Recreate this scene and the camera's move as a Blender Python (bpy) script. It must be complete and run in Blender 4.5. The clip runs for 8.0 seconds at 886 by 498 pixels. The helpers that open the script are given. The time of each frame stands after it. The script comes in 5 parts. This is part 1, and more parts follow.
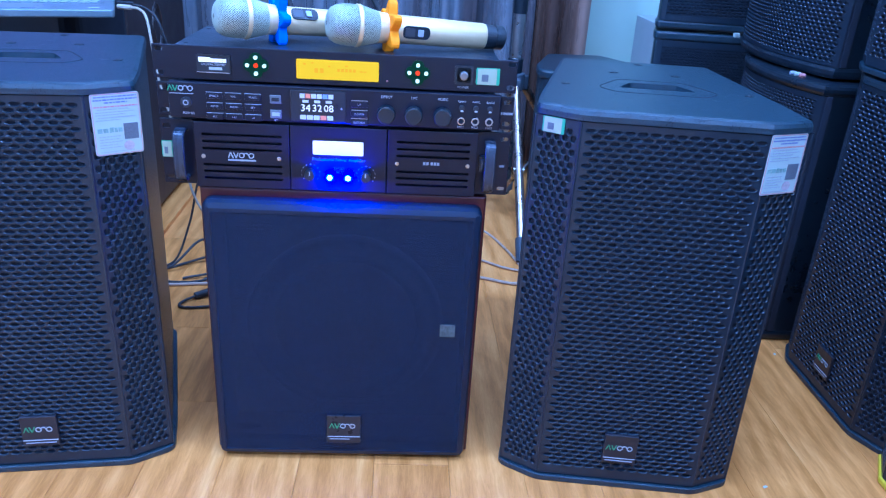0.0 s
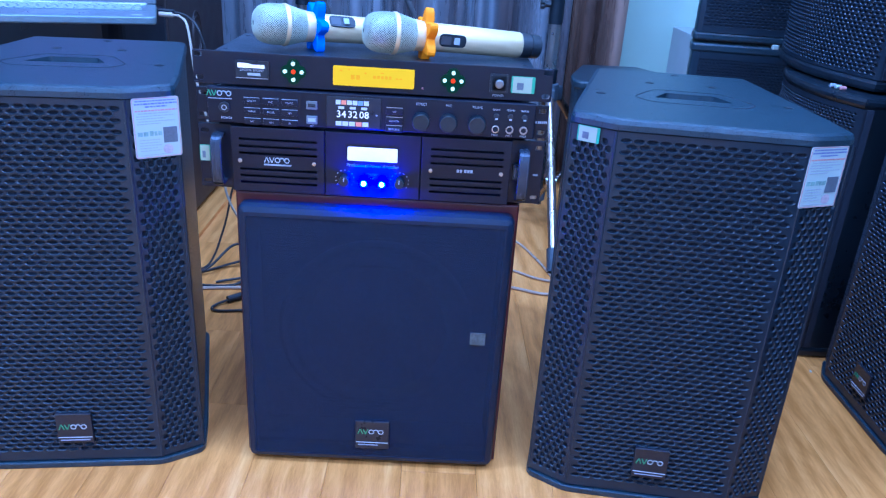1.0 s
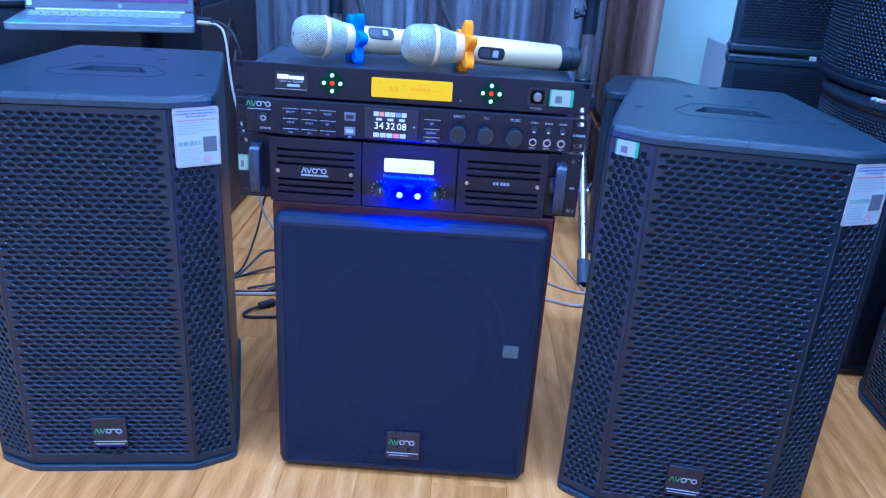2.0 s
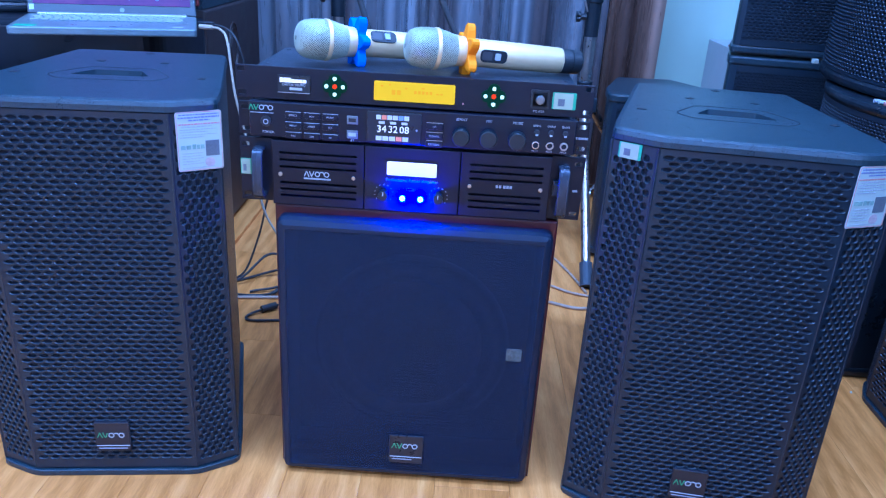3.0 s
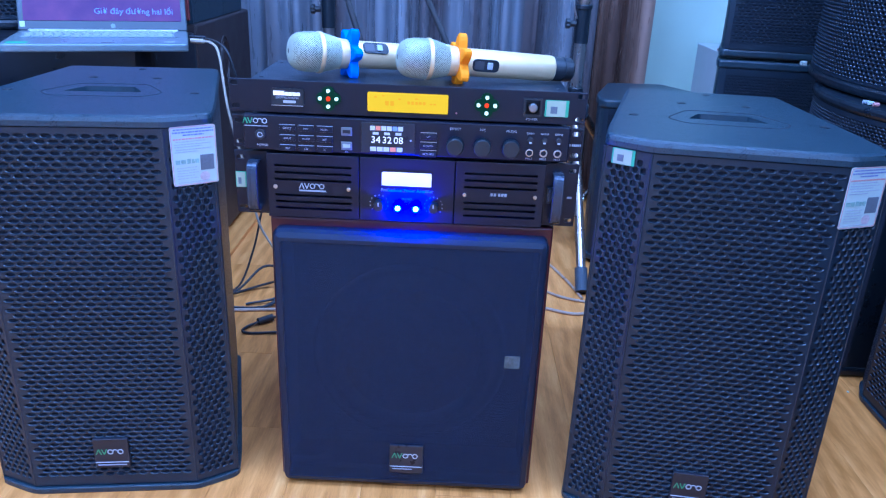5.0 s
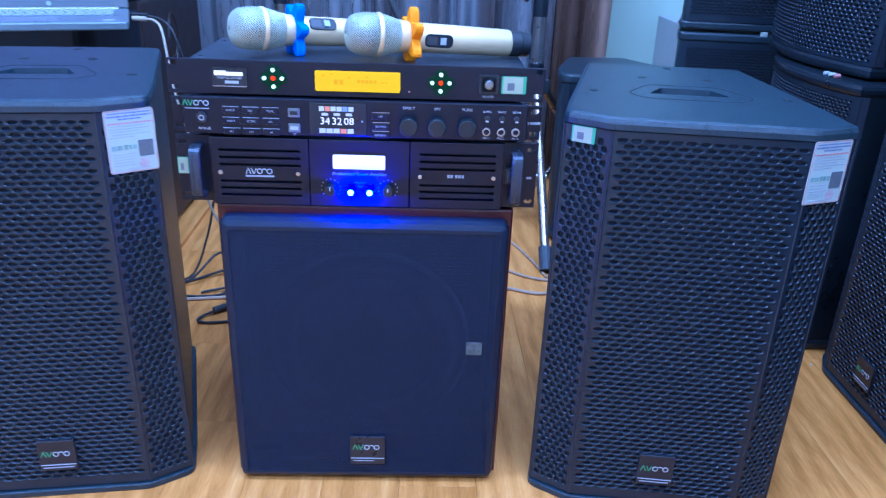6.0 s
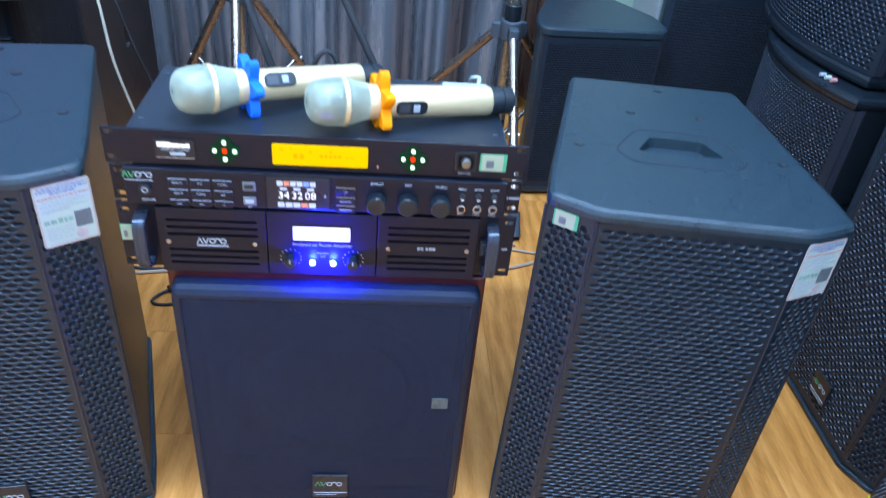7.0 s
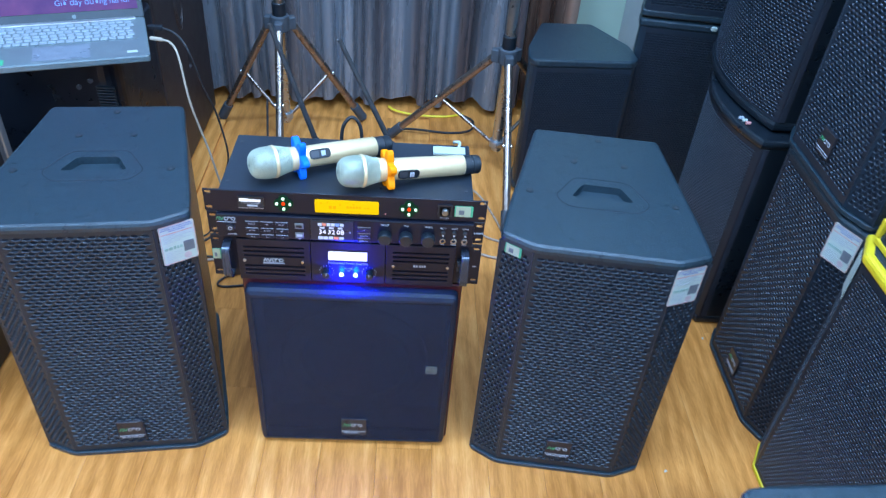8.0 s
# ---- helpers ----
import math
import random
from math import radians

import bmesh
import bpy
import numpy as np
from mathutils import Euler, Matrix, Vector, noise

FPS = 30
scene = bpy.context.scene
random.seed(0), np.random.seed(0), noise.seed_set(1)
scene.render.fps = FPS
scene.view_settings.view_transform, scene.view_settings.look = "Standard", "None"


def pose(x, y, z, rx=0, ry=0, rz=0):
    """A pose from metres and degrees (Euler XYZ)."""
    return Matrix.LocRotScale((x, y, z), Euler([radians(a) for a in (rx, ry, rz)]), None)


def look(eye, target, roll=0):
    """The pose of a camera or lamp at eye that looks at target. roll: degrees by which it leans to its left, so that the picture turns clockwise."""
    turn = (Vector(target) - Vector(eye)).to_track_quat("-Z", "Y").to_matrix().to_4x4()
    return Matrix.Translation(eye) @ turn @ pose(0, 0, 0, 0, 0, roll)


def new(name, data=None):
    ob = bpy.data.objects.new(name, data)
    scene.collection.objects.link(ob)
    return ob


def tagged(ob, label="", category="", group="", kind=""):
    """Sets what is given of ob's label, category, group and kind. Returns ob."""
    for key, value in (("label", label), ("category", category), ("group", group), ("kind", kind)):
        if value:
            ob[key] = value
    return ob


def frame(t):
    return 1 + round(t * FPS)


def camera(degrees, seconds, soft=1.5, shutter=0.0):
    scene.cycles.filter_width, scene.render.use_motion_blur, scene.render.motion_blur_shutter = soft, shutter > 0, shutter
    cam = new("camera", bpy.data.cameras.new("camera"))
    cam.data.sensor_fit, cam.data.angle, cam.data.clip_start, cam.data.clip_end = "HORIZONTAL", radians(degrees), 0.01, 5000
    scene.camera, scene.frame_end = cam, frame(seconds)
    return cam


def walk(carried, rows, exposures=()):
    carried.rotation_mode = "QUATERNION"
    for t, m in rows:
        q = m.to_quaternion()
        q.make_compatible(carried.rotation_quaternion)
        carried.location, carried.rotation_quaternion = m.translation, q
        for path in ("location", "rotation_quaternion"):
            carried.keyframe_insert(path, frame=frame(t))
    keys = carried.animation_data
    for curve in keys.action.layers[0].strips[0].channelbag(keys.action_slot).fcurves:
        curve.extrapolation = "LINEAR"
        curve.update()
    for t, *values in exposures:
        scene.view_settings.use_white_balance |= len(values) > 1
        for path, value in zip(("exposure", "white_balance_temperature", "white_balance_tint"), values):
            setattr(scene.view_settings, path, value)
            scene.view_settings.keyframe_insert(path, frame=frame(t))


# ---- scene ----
cam = camera(60.4, 8.0, soft=1.2, shutter=0.3)
PATH = [
    (0, (0.089, -1.028, 0.827), (0.206, 0.8, 0.024), 3.4),
    (0.5, (0.081, -1.029, 0.825), (0.168, 0.805, 0.031), 3.5),
    (1, (0.086, -1.03, 0.823), (0.124, 0.81, 0.041), 3.5),
    (1.5, (0.074, -1.026, 0.829), (0.079, 0.816, 0.05), 3.6),
    (2, (0.07, -1.025, 0.83), (0.044, 0.819, 0.058), 3.6),
    (3.5, (0.066, -1.023, 0.83), (0.032, 0.828, 0.074), 3.2),
    (4, (0.064, -1.026, 0.834), (0.025, 0.831, 0.091), 2.8),
    (5.5, (0.067, -1.025, 0.832), (0.082, 0.827, 0.076), 2.1),
    (6, (0.079, -0.983, 0.827), (0.151, 0.849, 0.028), 2.1),
    (6.2, (0.084, -0.935, 0.814), (0.188, 0.883, -0.013), 2.4),
    (6.3, (0.084, -0.907, 0.811), (0.204, 0.898, -0.042), 2.6),
    (6.5, (0.082, -0.849, 0.836), (0.234, 0.914, -0.095), 3.3),
    (7, (0.064, -0.784, 1.054), (0.248, 0.847, -0.088), 5.7),
    (7.2, (0.047, -0.801, 1.167), (0.231, 0.789, -0.032), 6.3),
    (7.5, (0.053, -0.869, 1.301), (0.214, 0.692, 0.061), 6.3),
    (8, (0.094, -1.065, 1.397), (0.207, 0.495, 0.151), 5.0),
]
EXPOSURES = [(0, -0.41, 4760, 21), (3.5, -0.49, 4700, 23), (5.6, -0.43, 5000, 24), (6.1, -0.41, 5060, 21), (6.4, -0.40, 5080, 18), (6.7, -0.31, 6000, 10), (7.0, -0.26, 6900, 7), (7.5, -0.30, 6800, 5), (8.0, -0.43, 6500, 5)]
walk(cam, [(t, look(eye, target, roll)) for t, eye, target, roll in PATH], EXPOSURES)

# ---- light ----
def lamp_panel(x, y, z, w, d, watts):
    data = bpy.data.lights.new("ceiling_lamp", "AREA")
    data.shape, data.size, data.size_y, data.energy, data.color = "RECTANGLE", w, d, watts, (0.345, 0.575, 1.0)
    ob = new("ceiling_lamp", data)
    ob.matrix_basis = pose(x, y, z)
    return ob


ROOM = dict(x0=-2.3, x1=1.75, y0=-3.2, y1=1.74, top=2.85)
LAMPS = [(-1.1, -0.55), (0.75, -0.55), (-1.0, -2.0), (0.9, -2.0), (0.10, 0.50)]
WATTS = [112, 104, 108, 102, 104]
for (lx, ly), watts in zip(LAMPS, WATTS):
    lamp_panel(lx, ly, ROOM["top"] - 0.03, 1.1, 0.22, watts)

world = bpy.data.worlds.new("world")
scene.world = world
world.use_nodes = True
world.node_tree.nodes["Background"].inputs[0].default_value = (0.55, 0.65, 0.8, 1)
world.node_tree.nodes["Background"].inputs[1].default_value = 0.15


# ---- materials ----
def node(tree, kind, **values):
    n = tree.nodes.new(kind)
    for k, v in values.items():
        n.inputs[k.replace("_", " ")].default_value = v
    return n


def mat(name, color, rough=0.5, metal=0.0, vary=0.15, scale=40.0, bump=0.0, bump_scale=400.0, stretch=(1, 1, 1), coat=0.0, rough_vary=0.1, cloud=1.0, bump_depth=0.001, spec=0.5):
    """A painted, moulded or metal surface: colour that wanders at two scales, uneven gloss and fine relief."""
    m = bpy.data.materials.new(name)
    m.use_nodes = True
    t = m.node_tree
    b = t.nodes["Principled BSDF"]
    b.inputs["Metallic"].default_value = metal
    b.inputs["Coat Weight"].default_value = coat
    b.inputs["Specular IOR Level"].default_value = spec
    co = t.nodes.new("ShaderNodeTexCoord")
    mp = t.nodes.new("ShaderNodeMapping")
    mp.inputs["Scale"].default_value = stretch
    t.links.new(co.outputs["Object"], mp.inputs["Vector"])
    n1 = node(t, "ShaderNodeTexNoise", Scale=scale, Detail=3.0)
    n2 = node(t, "ShaderNodeTexNoise", Scale=scale * 0.13, Detail=2.0)
    for n in (n1, n2):
        t.links.new(mp.outputs[0], n.inputs["Vector"])
    add = t.nodes.new("ShaderNodeMath")
    add.operation = "ADD"
    soft = node(t, "ShaderNodeMapRange", To_Min=0.5 - cloud / 2, To_Max=0.5 + cloud / 2)
    t.links.new(n2.outputs["Fac"], soft.inputs["Value"])
    t.links.new(n1.outputs["Fac"], add.inputs[0])
    t.links.new(soft.outputs[0], add.inputs[1])
    rg = node(t, "ShaderNodeMapRange", From_Min=0.6, From_Max=1.4, To_Min=1 - vary, To_Max=1 + vary)
    t.links.new(add.outputs[0], rg.inputs["Value"])
    mul = t.nodes.new("ShaderNodeVectorMath")
    mul.operation = "SCALE"
    mul.inputs[0].default_value = color
    t.links.new(rg.outputs[0], mul.inputs["Scale"])
    t.links.new(mul.outputs[0], b.inputs["Base Color"])
    rr = node(t, "ShaderNodeMapRange", From_Min=0.6, From_Max=1.4, To_Min=max(0.02, rough - rough_vary), To_Max=min(1, rough + rough_vary))
    t.links.new(add.outputs[0], rr.inputs["Value"])
    t.links.new(rr.outputs[0], b.inputs["Roughness"])
    if bump:
        nb = node(t, "ShaderNodeTexNoise", Scale=bump_scale, Detail=2.0)
        t.links.new(mp.outputs[0], nb.inputs["Vector"])
        bp = node(t, "ShaderNodeBump", Strength=bump, Distance=bump_depth)
        t.links.new(nb.outputs["Fac"], bp.inputs["Height"])
        t.links.new(bp.outputs[0], b.inputs["Normal"])
    return m


def glow(name, color, strength, own=0.3):
    m = bpy.data.materials.new(name)
    m.use_nodes = True
    b = m.node_tree.nodes["Principled BSDF"]
    b.inputs["Base Color"].default_value = (*[v * own for v in color], 1)
    b.inputs["Emission Color"].default_value = (*color, 1)
    b.inputs["Emission Strength"].default_value = strength
    b.inputs["Specular IOR Level"].default_value = 0.1
    return m


BLACK_PAINT = mat("textured black paint", (0.0135, 0.0275, 0.037), 0.32, 0, 0.5, 420, 0.7, 1100, cloud=0.5, bump_depth=0.0007, spec=0.5)
BLACK_STEEL = mat("black powder coated steel", (0.0095, 0.0175, 0.027), 0.39, 0.1, 0.15, 200, 0.10, 900, cloud=0.4)
GLOSS_BLACK = mat("glossy black lacquer", (0.005, 0.007, 0.011), 0.32, 0, 0.2, 30, 0.08, 300, spec=0.3)
FOAM = mat("black foam", (0.011, 0.014, 0.023), 0.9, 0, 0.3, 200)
BADGE = mat("dark badge plate", (0.022, 0.021, 0.026), 0.32, 0.2, 0.15, 60)
BLACK_PLASTIC = mat("black plastic", (0.007, 0.0115, 0.016), 0.33, 0, 0.2, 50, 0.1, 800)
BLACK_PANEL = mat("black anodised panel", (0.0045, 0.006, 0.013), 0.34, 0.0, 0.2, 25, 0.12, 500, stretch=(0.1, 1, 1), spec=0.32)
CASE_TOP = mat("black case paint", (0.014, 0.020, 0.028), 0.36, 0.1, 0.2, 20, 0.15, 900)
DARK_GREY = mat("dark grey plate", (0.05, 0.052, 0.06), 0.45, 0.2, 0.15, 40)
GREY_METAL = mat("grey aluminium", (0.42, 0.44, 0.46), 0.35, 0.8, 0.15, 60)
CHROME = mat("polished steel", (0.48, 0.48, 0.46), 0.28, 0.95, 0.1, 30, rough_vary=0.05)
WORN_STEEL = mat("dull brownish steel tube", (0.30, 0.235, 0.195), 0.30, 0.9, 0.2, 40)
HANDLE = mat("brushed dark handle", (0.035, 0.043, 0.06), 0.25, 0.4, 0.15, 120, stretch=(1, 1, 0.05))
ROSEWOOD = mat("dark red laminate", (0.060, 0.005, 0.009), 0.34, 0, 0.4, 30, 0.1, 300, stretch=(0.15, 1, 1))
WHITE_PAPER = mat("white sticker paper", (0.38, 0.43, 0.38), 0.4, 0, 0.05, 30)
PALE_GREEN = mat("pale green paper", (0.31, 0.34, 0.23), 0.4, 0, 0.08, 60)
GREEN_PAPER = mat("green print", (0.05, 0.30, 0.15), 0.4, 0, 0.1, 60)
RED_PRINT = mat("red print", (0.48, 0.20, 0.18), 0.5, 0, 0.1, 100)
BLUE_PRINT = mat("blue print", (0.13, 0.15, 0.30), 0.5, 0, 0.1, 100)
GREY_PRINT = mat("grey print", (0.11, 0.12, 0.135), 0.5, 0, 0.25, 500)
LIGHT_PRINT = mat("light print", (0.30, 0.32, 0.36), 0.5, 0, 0.1, 100)
STEEL_BUTTON = mat("turned steel button", (0.22, 0.23, 0.23), 0.28, 0.9, 0.1, 60)
CONE_PAPER = mat("grey paper cone", (0.10, 0.105, 0.11), 0.6, 0, 0.15, 60)
SOCKET_GREY = mat("grey socket shell", (0.14, 0.16, 0.16), 0.4, 0.3, 0.1, 60)
STAMP = mat("pale red stamp", (0.40, 0.31, 0.31), 0.5, 0, 0.3, 300)
FAINT_GREEN = mat("pale green print", (0.22, 0.33, 0.28), 0.5, 0, 0.3, 300)
LOGO_GREEN = mat("green logo paint", (0.05, 0.27, 0.11), 0.4, 0, 0.1, 100)
LOGO_WHITE = mat("white logo paint", (0.38, 0.40, 0.42), 0.4, 0, 0.08, 100)
MIC_BODY = mat("pearl silver paint", (0.70, 0.53, 0.30), 0.33, 0.4, 0.06, 80)
BLUE_RUBBER = mat("blue rubber", (0.003, 0.13, 0.66), 0.55, 0, 0.1, 60, spec=0.2)
ORANGE_RUBBER = mat("orange rubber", (0.85, 0.24, 0.0), 0.6, 0, 0.1, 60, spec=0.15)
RUBBER = mat("black rubber", (0.018, 0.018, 0.02), 0.6, 0, 0.2, 60)
GREY_RUBBER = mat("slate rubber", (0.045, 0.055, 0.066), 0.6, 0, 0.2, 60)
WHITE_CABLE = mat("white cable", (0.34, 0.28, 0.21), 0.45, 0, 0.08, 50)
CLEAR_CABLE = mat("milky cable", (0.38, 0.26, 0.18), 0.3, 0, 0.15, 50)
YELLOW_CABLE = mat("yellow cable", (0.75, 0.55, 0.03), 0.4, 0, 0.1, 50)
YELLOW_PAINT = mat("yellow plastic", (0.60, 0.44, 0.02), 0.35, 0, 0.1, 40, 0.1, 300)
LAPTOP_SILVER = mat("silver laptop plastic", (0.16, 0.20, 0.21), 0.36, 0.4, 0.06, 80)
LAPTOP_DARK = mat("dark bezel", (0.035, 0.045, 0.052), 0.4, 0, 0.1, 80)
KEY = mat("silver key", (0.24, 0.28, 0.30), 0.45, 0, 0.08, 200)
BROWN_HIDE = mat("dark brown vinyl", (0.028, 0.019, 0.018), 0.48, 0, 0.35, 25, 0.5, 220)
RED_CLOTH = mat("dark red board", (0.13, 0.015, 0.014), 0.55, 0, 0.2, 40)
WALL_PAINT = mat("pale blue wall paint", (0.54, 0.66, 0.52), 0.6, 0, 0.05, 8, 0.1, 300)
ROOM_PAINT = mat("off white wall paint", (0.76, 0.76, 0.74), 0.7, 0, 0.06, 8, 0.1, 300)
CEILING_PAINT = mat("white ceiling paint", (0.75, 0.76, 0.78), 0.8, 0, 0.05, 6)
CARTON = mat("white carton", (0.42, 0.45, 0.44), 0.6, 0, 0.08, 20)
SKIRT = mat("cream skirting", (0.62, 0.56, 0.44), 0.5, 0, 0.1, 20)
YELLOW_SCREEN = glow("lit yellow display", (1.0, 0.58, 0.0), 0.95)
YELLOW_DARK = glow("amber segments", (1.0, 0.47, 0.0), 0.85)
WHITE_SCREEN = glow("lit white display", (0.95, 0.95, 1.0), 1.3)
BLUE_LED = glow("blue diode", (0.30, 0.55, 1.0), 9, 0.01)
GREEN_LED = glow("green diode", (0.75, 1.0, 0.78), 1.6)
# faint emission on the pad stands in for the halo round its green buttons
PAD_HALO = glow("dark pad with painted green halo", (0.003, 0.050, 0.018), 0.45)
RED_LED = glow("red diode", (1.0, 0.045, 0.0), 1.3)
CYAN_SCREEN = glow("lit pale screen", (0.72, 0.78, 0.9), 0.7)
RED_SCREEN = glow("lit red cell", (0.95, 0.35, 0.22), 0.7)
BLUE_SCREEN = glow("lit blue cell", (0.30, 0.45, 0.95), 0.7)
LYRIC = glow("lyric letters", (0.24, 0.40, 0.95), 0.8)


def purple_screen():
    m = bpy.data.materials.new("purple video screen")
    m.use_nodes = True
    t = m.node_tree
    b = t.nodes["Principled BSDF"]
    co = t.nodes.new("ShaderNodeTexCoord")
    n = node(t, "ShaderNodeTexNoise", Scale=14.0, Detail=4.0)
    ramp = t.nodes.new("ShaderNodeValToRGB")
    ramp.color_ramp.elements[0].position, ramp.color_ramp.elements[0].color = 0.35, (0.17, 0.035, 0.46, 1)
    ramp.color_ramp.elements[1].position, ramp.color_ramp.elements[1].color = 0.75, (0.40, 0.11, 0.60, 1)
    t.links.new(co.outputs["Object"], n.inputs["Vector"])
    t.links.new(n.outputs["Fac"], ramp.inputs[0])
    t.links.new(ramp.outputs[0], b.inputs["Emission Color"])
    b.inputs["Emission Strength"].default_value = 0.6
    b.inputs["Base Color"].default_value = (0.02, 0.02, 0.03, 1)
    b.inputs["Roughness"].default_value = 0.5
    b.inputs["Specular IOR Level"].default_value = 0.15
    return m


def wood_floor():
    """Honey coloured laminate: grain along y, a tone of its own for each board."""
    m = bpy.data.materials.new("honey wood laminate")
    m.use_nodes = True
    t = m.node_tree
    b = t.nodes["Principled BSDF"]
    co = t.nodes.new("ShaderNodeTexCoord")
    info = t.nodes.new("ShaderNodeObjectInfo")
    off = t.nodes.new("ShaderNodeVectorMath")
    off.operation = "MULTIPLY_ADD"
    comb = t.nodes.new("ShaderNodeCombineXYZ")
    for i in range(3):
        t.links.new(info.outputs["Random"], comb.inputs[i])
    off.inputs[1].default_value = (7, 13, 3)
    t.links.new(comb.outputs[0], off.inputs[0])
    t.links.new(co.outputs["Object"], off.inputs[2])
    mp = t.nodes.new("ShaderNodeMapping")
    mp.inputs["Scale"].default_value = (1, 0.10, 1)
    t.links.new(off.outputs[0], mp.inputs["Vector"])
    wide = t.nodes.new("ShaderNodeMapping")
    wide.inputs["Scale"].default_value = (1, 0.30, 1)
    t.links.new(off.outputs[0], wide.inputs["Vector"])
    fine = node(t, "ShaderNodeTexNoise", Scale=170.0, Detail=6.0, Roughness=0.75, Distortion=0.6)
    broad = node(t, "ShaderNodeTexNoise", Scale=9.0, Detail=5.0, Distortion=2.2)
    t.links.new(mp.outputs[0], fine.inputs["Vector"])
    t.links.new(wide.outputs[0], broad.inputs["Vector"])
    mix = node(t, "ShaderNodeMath")
    mix.operation = "MULTIPLY_ADD"
    mix.inputs[1].default_value = 0.44
    t.links.new(fine.outputs["Fac"], mix.inputs[0])
    sc = t.nodes.new("ShaderNodeMath")
    sc.operation = "MULTIPLY_ADD"
    sc.inputs[1].default_value = 0.38
    t.links.new(broad.outputs["Fac"], sc.inputs[0])
    tone = node(t, "ShaderNodeMapRange", To_Min=-0.055, To_Max=0.035)
    t.links.new(info.outputs["Random"], tone.inputs["Value"])
    figure = node(t, "ShaderNodeTexWave", Scale=9.0, Distortion=11.0, Detail=3.0, Detail_Scale=0.7)
    figure.bands_direction = "X"
    t.links.new(wide.outputs[0], figure.inputs["Vector"])
    swirl = t.nodes.new("ShaderNodeMath")
    swirl.operation = "MULTIPLY_ADD"
    swirl.inputs[1].default_value = 0.10
    t.links.new(figure.outputs["Fac"], swirl.inputs[0])
    t.links.new(tone.outputs[0], swirl.inputs[2])
    t.links.new(swirl.outputs[0], sc.inputs[2])
    t.links.new(sc.outputs[0], mix.inputs[2])
    ramp = t.nodes.new("ShaderNodeValToRGB")
    ramp.color_ramp.elements[0].position, ramp.color_ramp.elements[0].color = 0.33, (0.43, 0.146, 0.025, 1)
    ramp.color_ramp.elements[1].position, ramp.color_ramp.elements[1].color = 0.67, (0.80, 0.365, 0.105, 1)
    mid = ramp.color_ramp.elements.new(0.5)
    mid.color = (0.65, 0.246, 0.054, 1)
    t.links.new(mix.outputs[0], ramp.inputs[0])
    t.links.new(ramp.outputs[0], b.inputs["Base Color"])
    b.inputs["Specular IOR Level"].default_value = 0.35
    rr = node(t, "ShaderNodeMapRange", To_Min=0.34, To_Max=0.52)
    t.links.new(fine.outputs["Fac"], rr.inputs["Value"])
    t.links.new(rr.outputs[0], b.inputs["Roughness"])
    bp = node(t, "ShaderNodeBump", Strength=0.15, Distance=0.0006)
    t.links.new(fine.outputs["Fac"], bp.inputs["Height"])
    t.links.new(bp.outputs[0], b.inputs["Normal"])
    return m


def fine_cloth():
    """A perforated steel sheet too fine to see through well: rows of pin holes let the driver behind show faintly."""
    m = bpy.data.materials.new("fine perforated steel sheet")
    m.use_nodes = True
    t = m.node_tree
    b = t.nodes["Principled BSDF"]
    b.inputs["Base Color"].default_value = (0.012, 0.020, 0.040, 1)
    b.inputs["Roughness"].default_value = 0.42
    b.inputs["Specular IOR Level"].default_value = 0.16
    co = t.nodes.new("ShaderNodeTexCoord")
    mp = t.nodes.new("ShaderNodeMapping")
    mp.inputs["Rotation"].default_value = (radians(90), 0, 0)
    t.links.new(co.outputs["Object"], mp.inputs["Vector"])
    rows = node(t, "ShaderNodeTexWave", Scale=52.0, Distortion=0.0)
    rows.bands_direction = "Y"
    t.links.new(mp.outputs[0], rows.inputs["Vector"])
    cut = node(t, "ShaderNodeMapRange", To_Min=0.20, To_Max=0.28)
    t.links.new(rows.outputs["Fac"], cut.inputs["Value"])
    bp = node(t, "ShaderNodeBump", Strength=0.18, Distance=0.0006)
    t.links.new(rows.outputs["Fac"], bp.inputs["Height"])
    t.links.new(bp.outputs[0], b.inputs["Normal"])
    tr = t.nodes.new("ShaderNodeBsdfTransparent")
    mix = t.nodes.new("ShaderNodeMixShader")
    t.links.new(cut.outputs[0], mix.inputs[0])
    t.links.new(b.outputs[0], mix.inputs[1])
    t.links.new(tr.outputs[0], mix.inputs[2])
    t.links.new(mix.outputs[0], t.nodes["Material Output"].inputs[0])
    return m


def painted_sheen_satin(name, low, high):
    """Satin with its sheen painted into the colour: soft upright bands, dark to pale."""
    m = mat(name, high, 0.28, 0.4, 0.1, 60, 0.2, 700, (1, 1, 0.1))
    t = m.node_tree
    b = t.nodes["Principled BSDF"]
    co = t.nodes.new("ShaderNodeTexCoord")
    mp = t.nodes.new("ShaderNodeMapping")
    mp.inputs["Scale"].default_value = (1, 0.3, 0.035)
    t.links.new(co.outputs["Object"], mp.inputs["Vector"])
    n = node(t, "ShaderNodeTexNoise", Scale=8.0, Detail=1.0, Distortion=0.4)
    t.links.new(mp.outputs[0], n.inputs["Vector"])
    # low is the cloth turned from the light, high its painted sheen
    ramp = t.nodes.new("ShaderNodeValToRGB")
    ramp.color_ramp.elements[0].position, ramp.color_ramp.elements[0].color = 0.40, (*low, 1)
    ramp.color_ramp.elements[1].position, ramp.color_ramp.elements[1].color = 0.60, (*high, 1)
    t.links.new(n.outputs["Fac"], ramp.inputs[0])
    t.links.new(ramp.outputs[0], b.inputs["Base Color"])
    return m


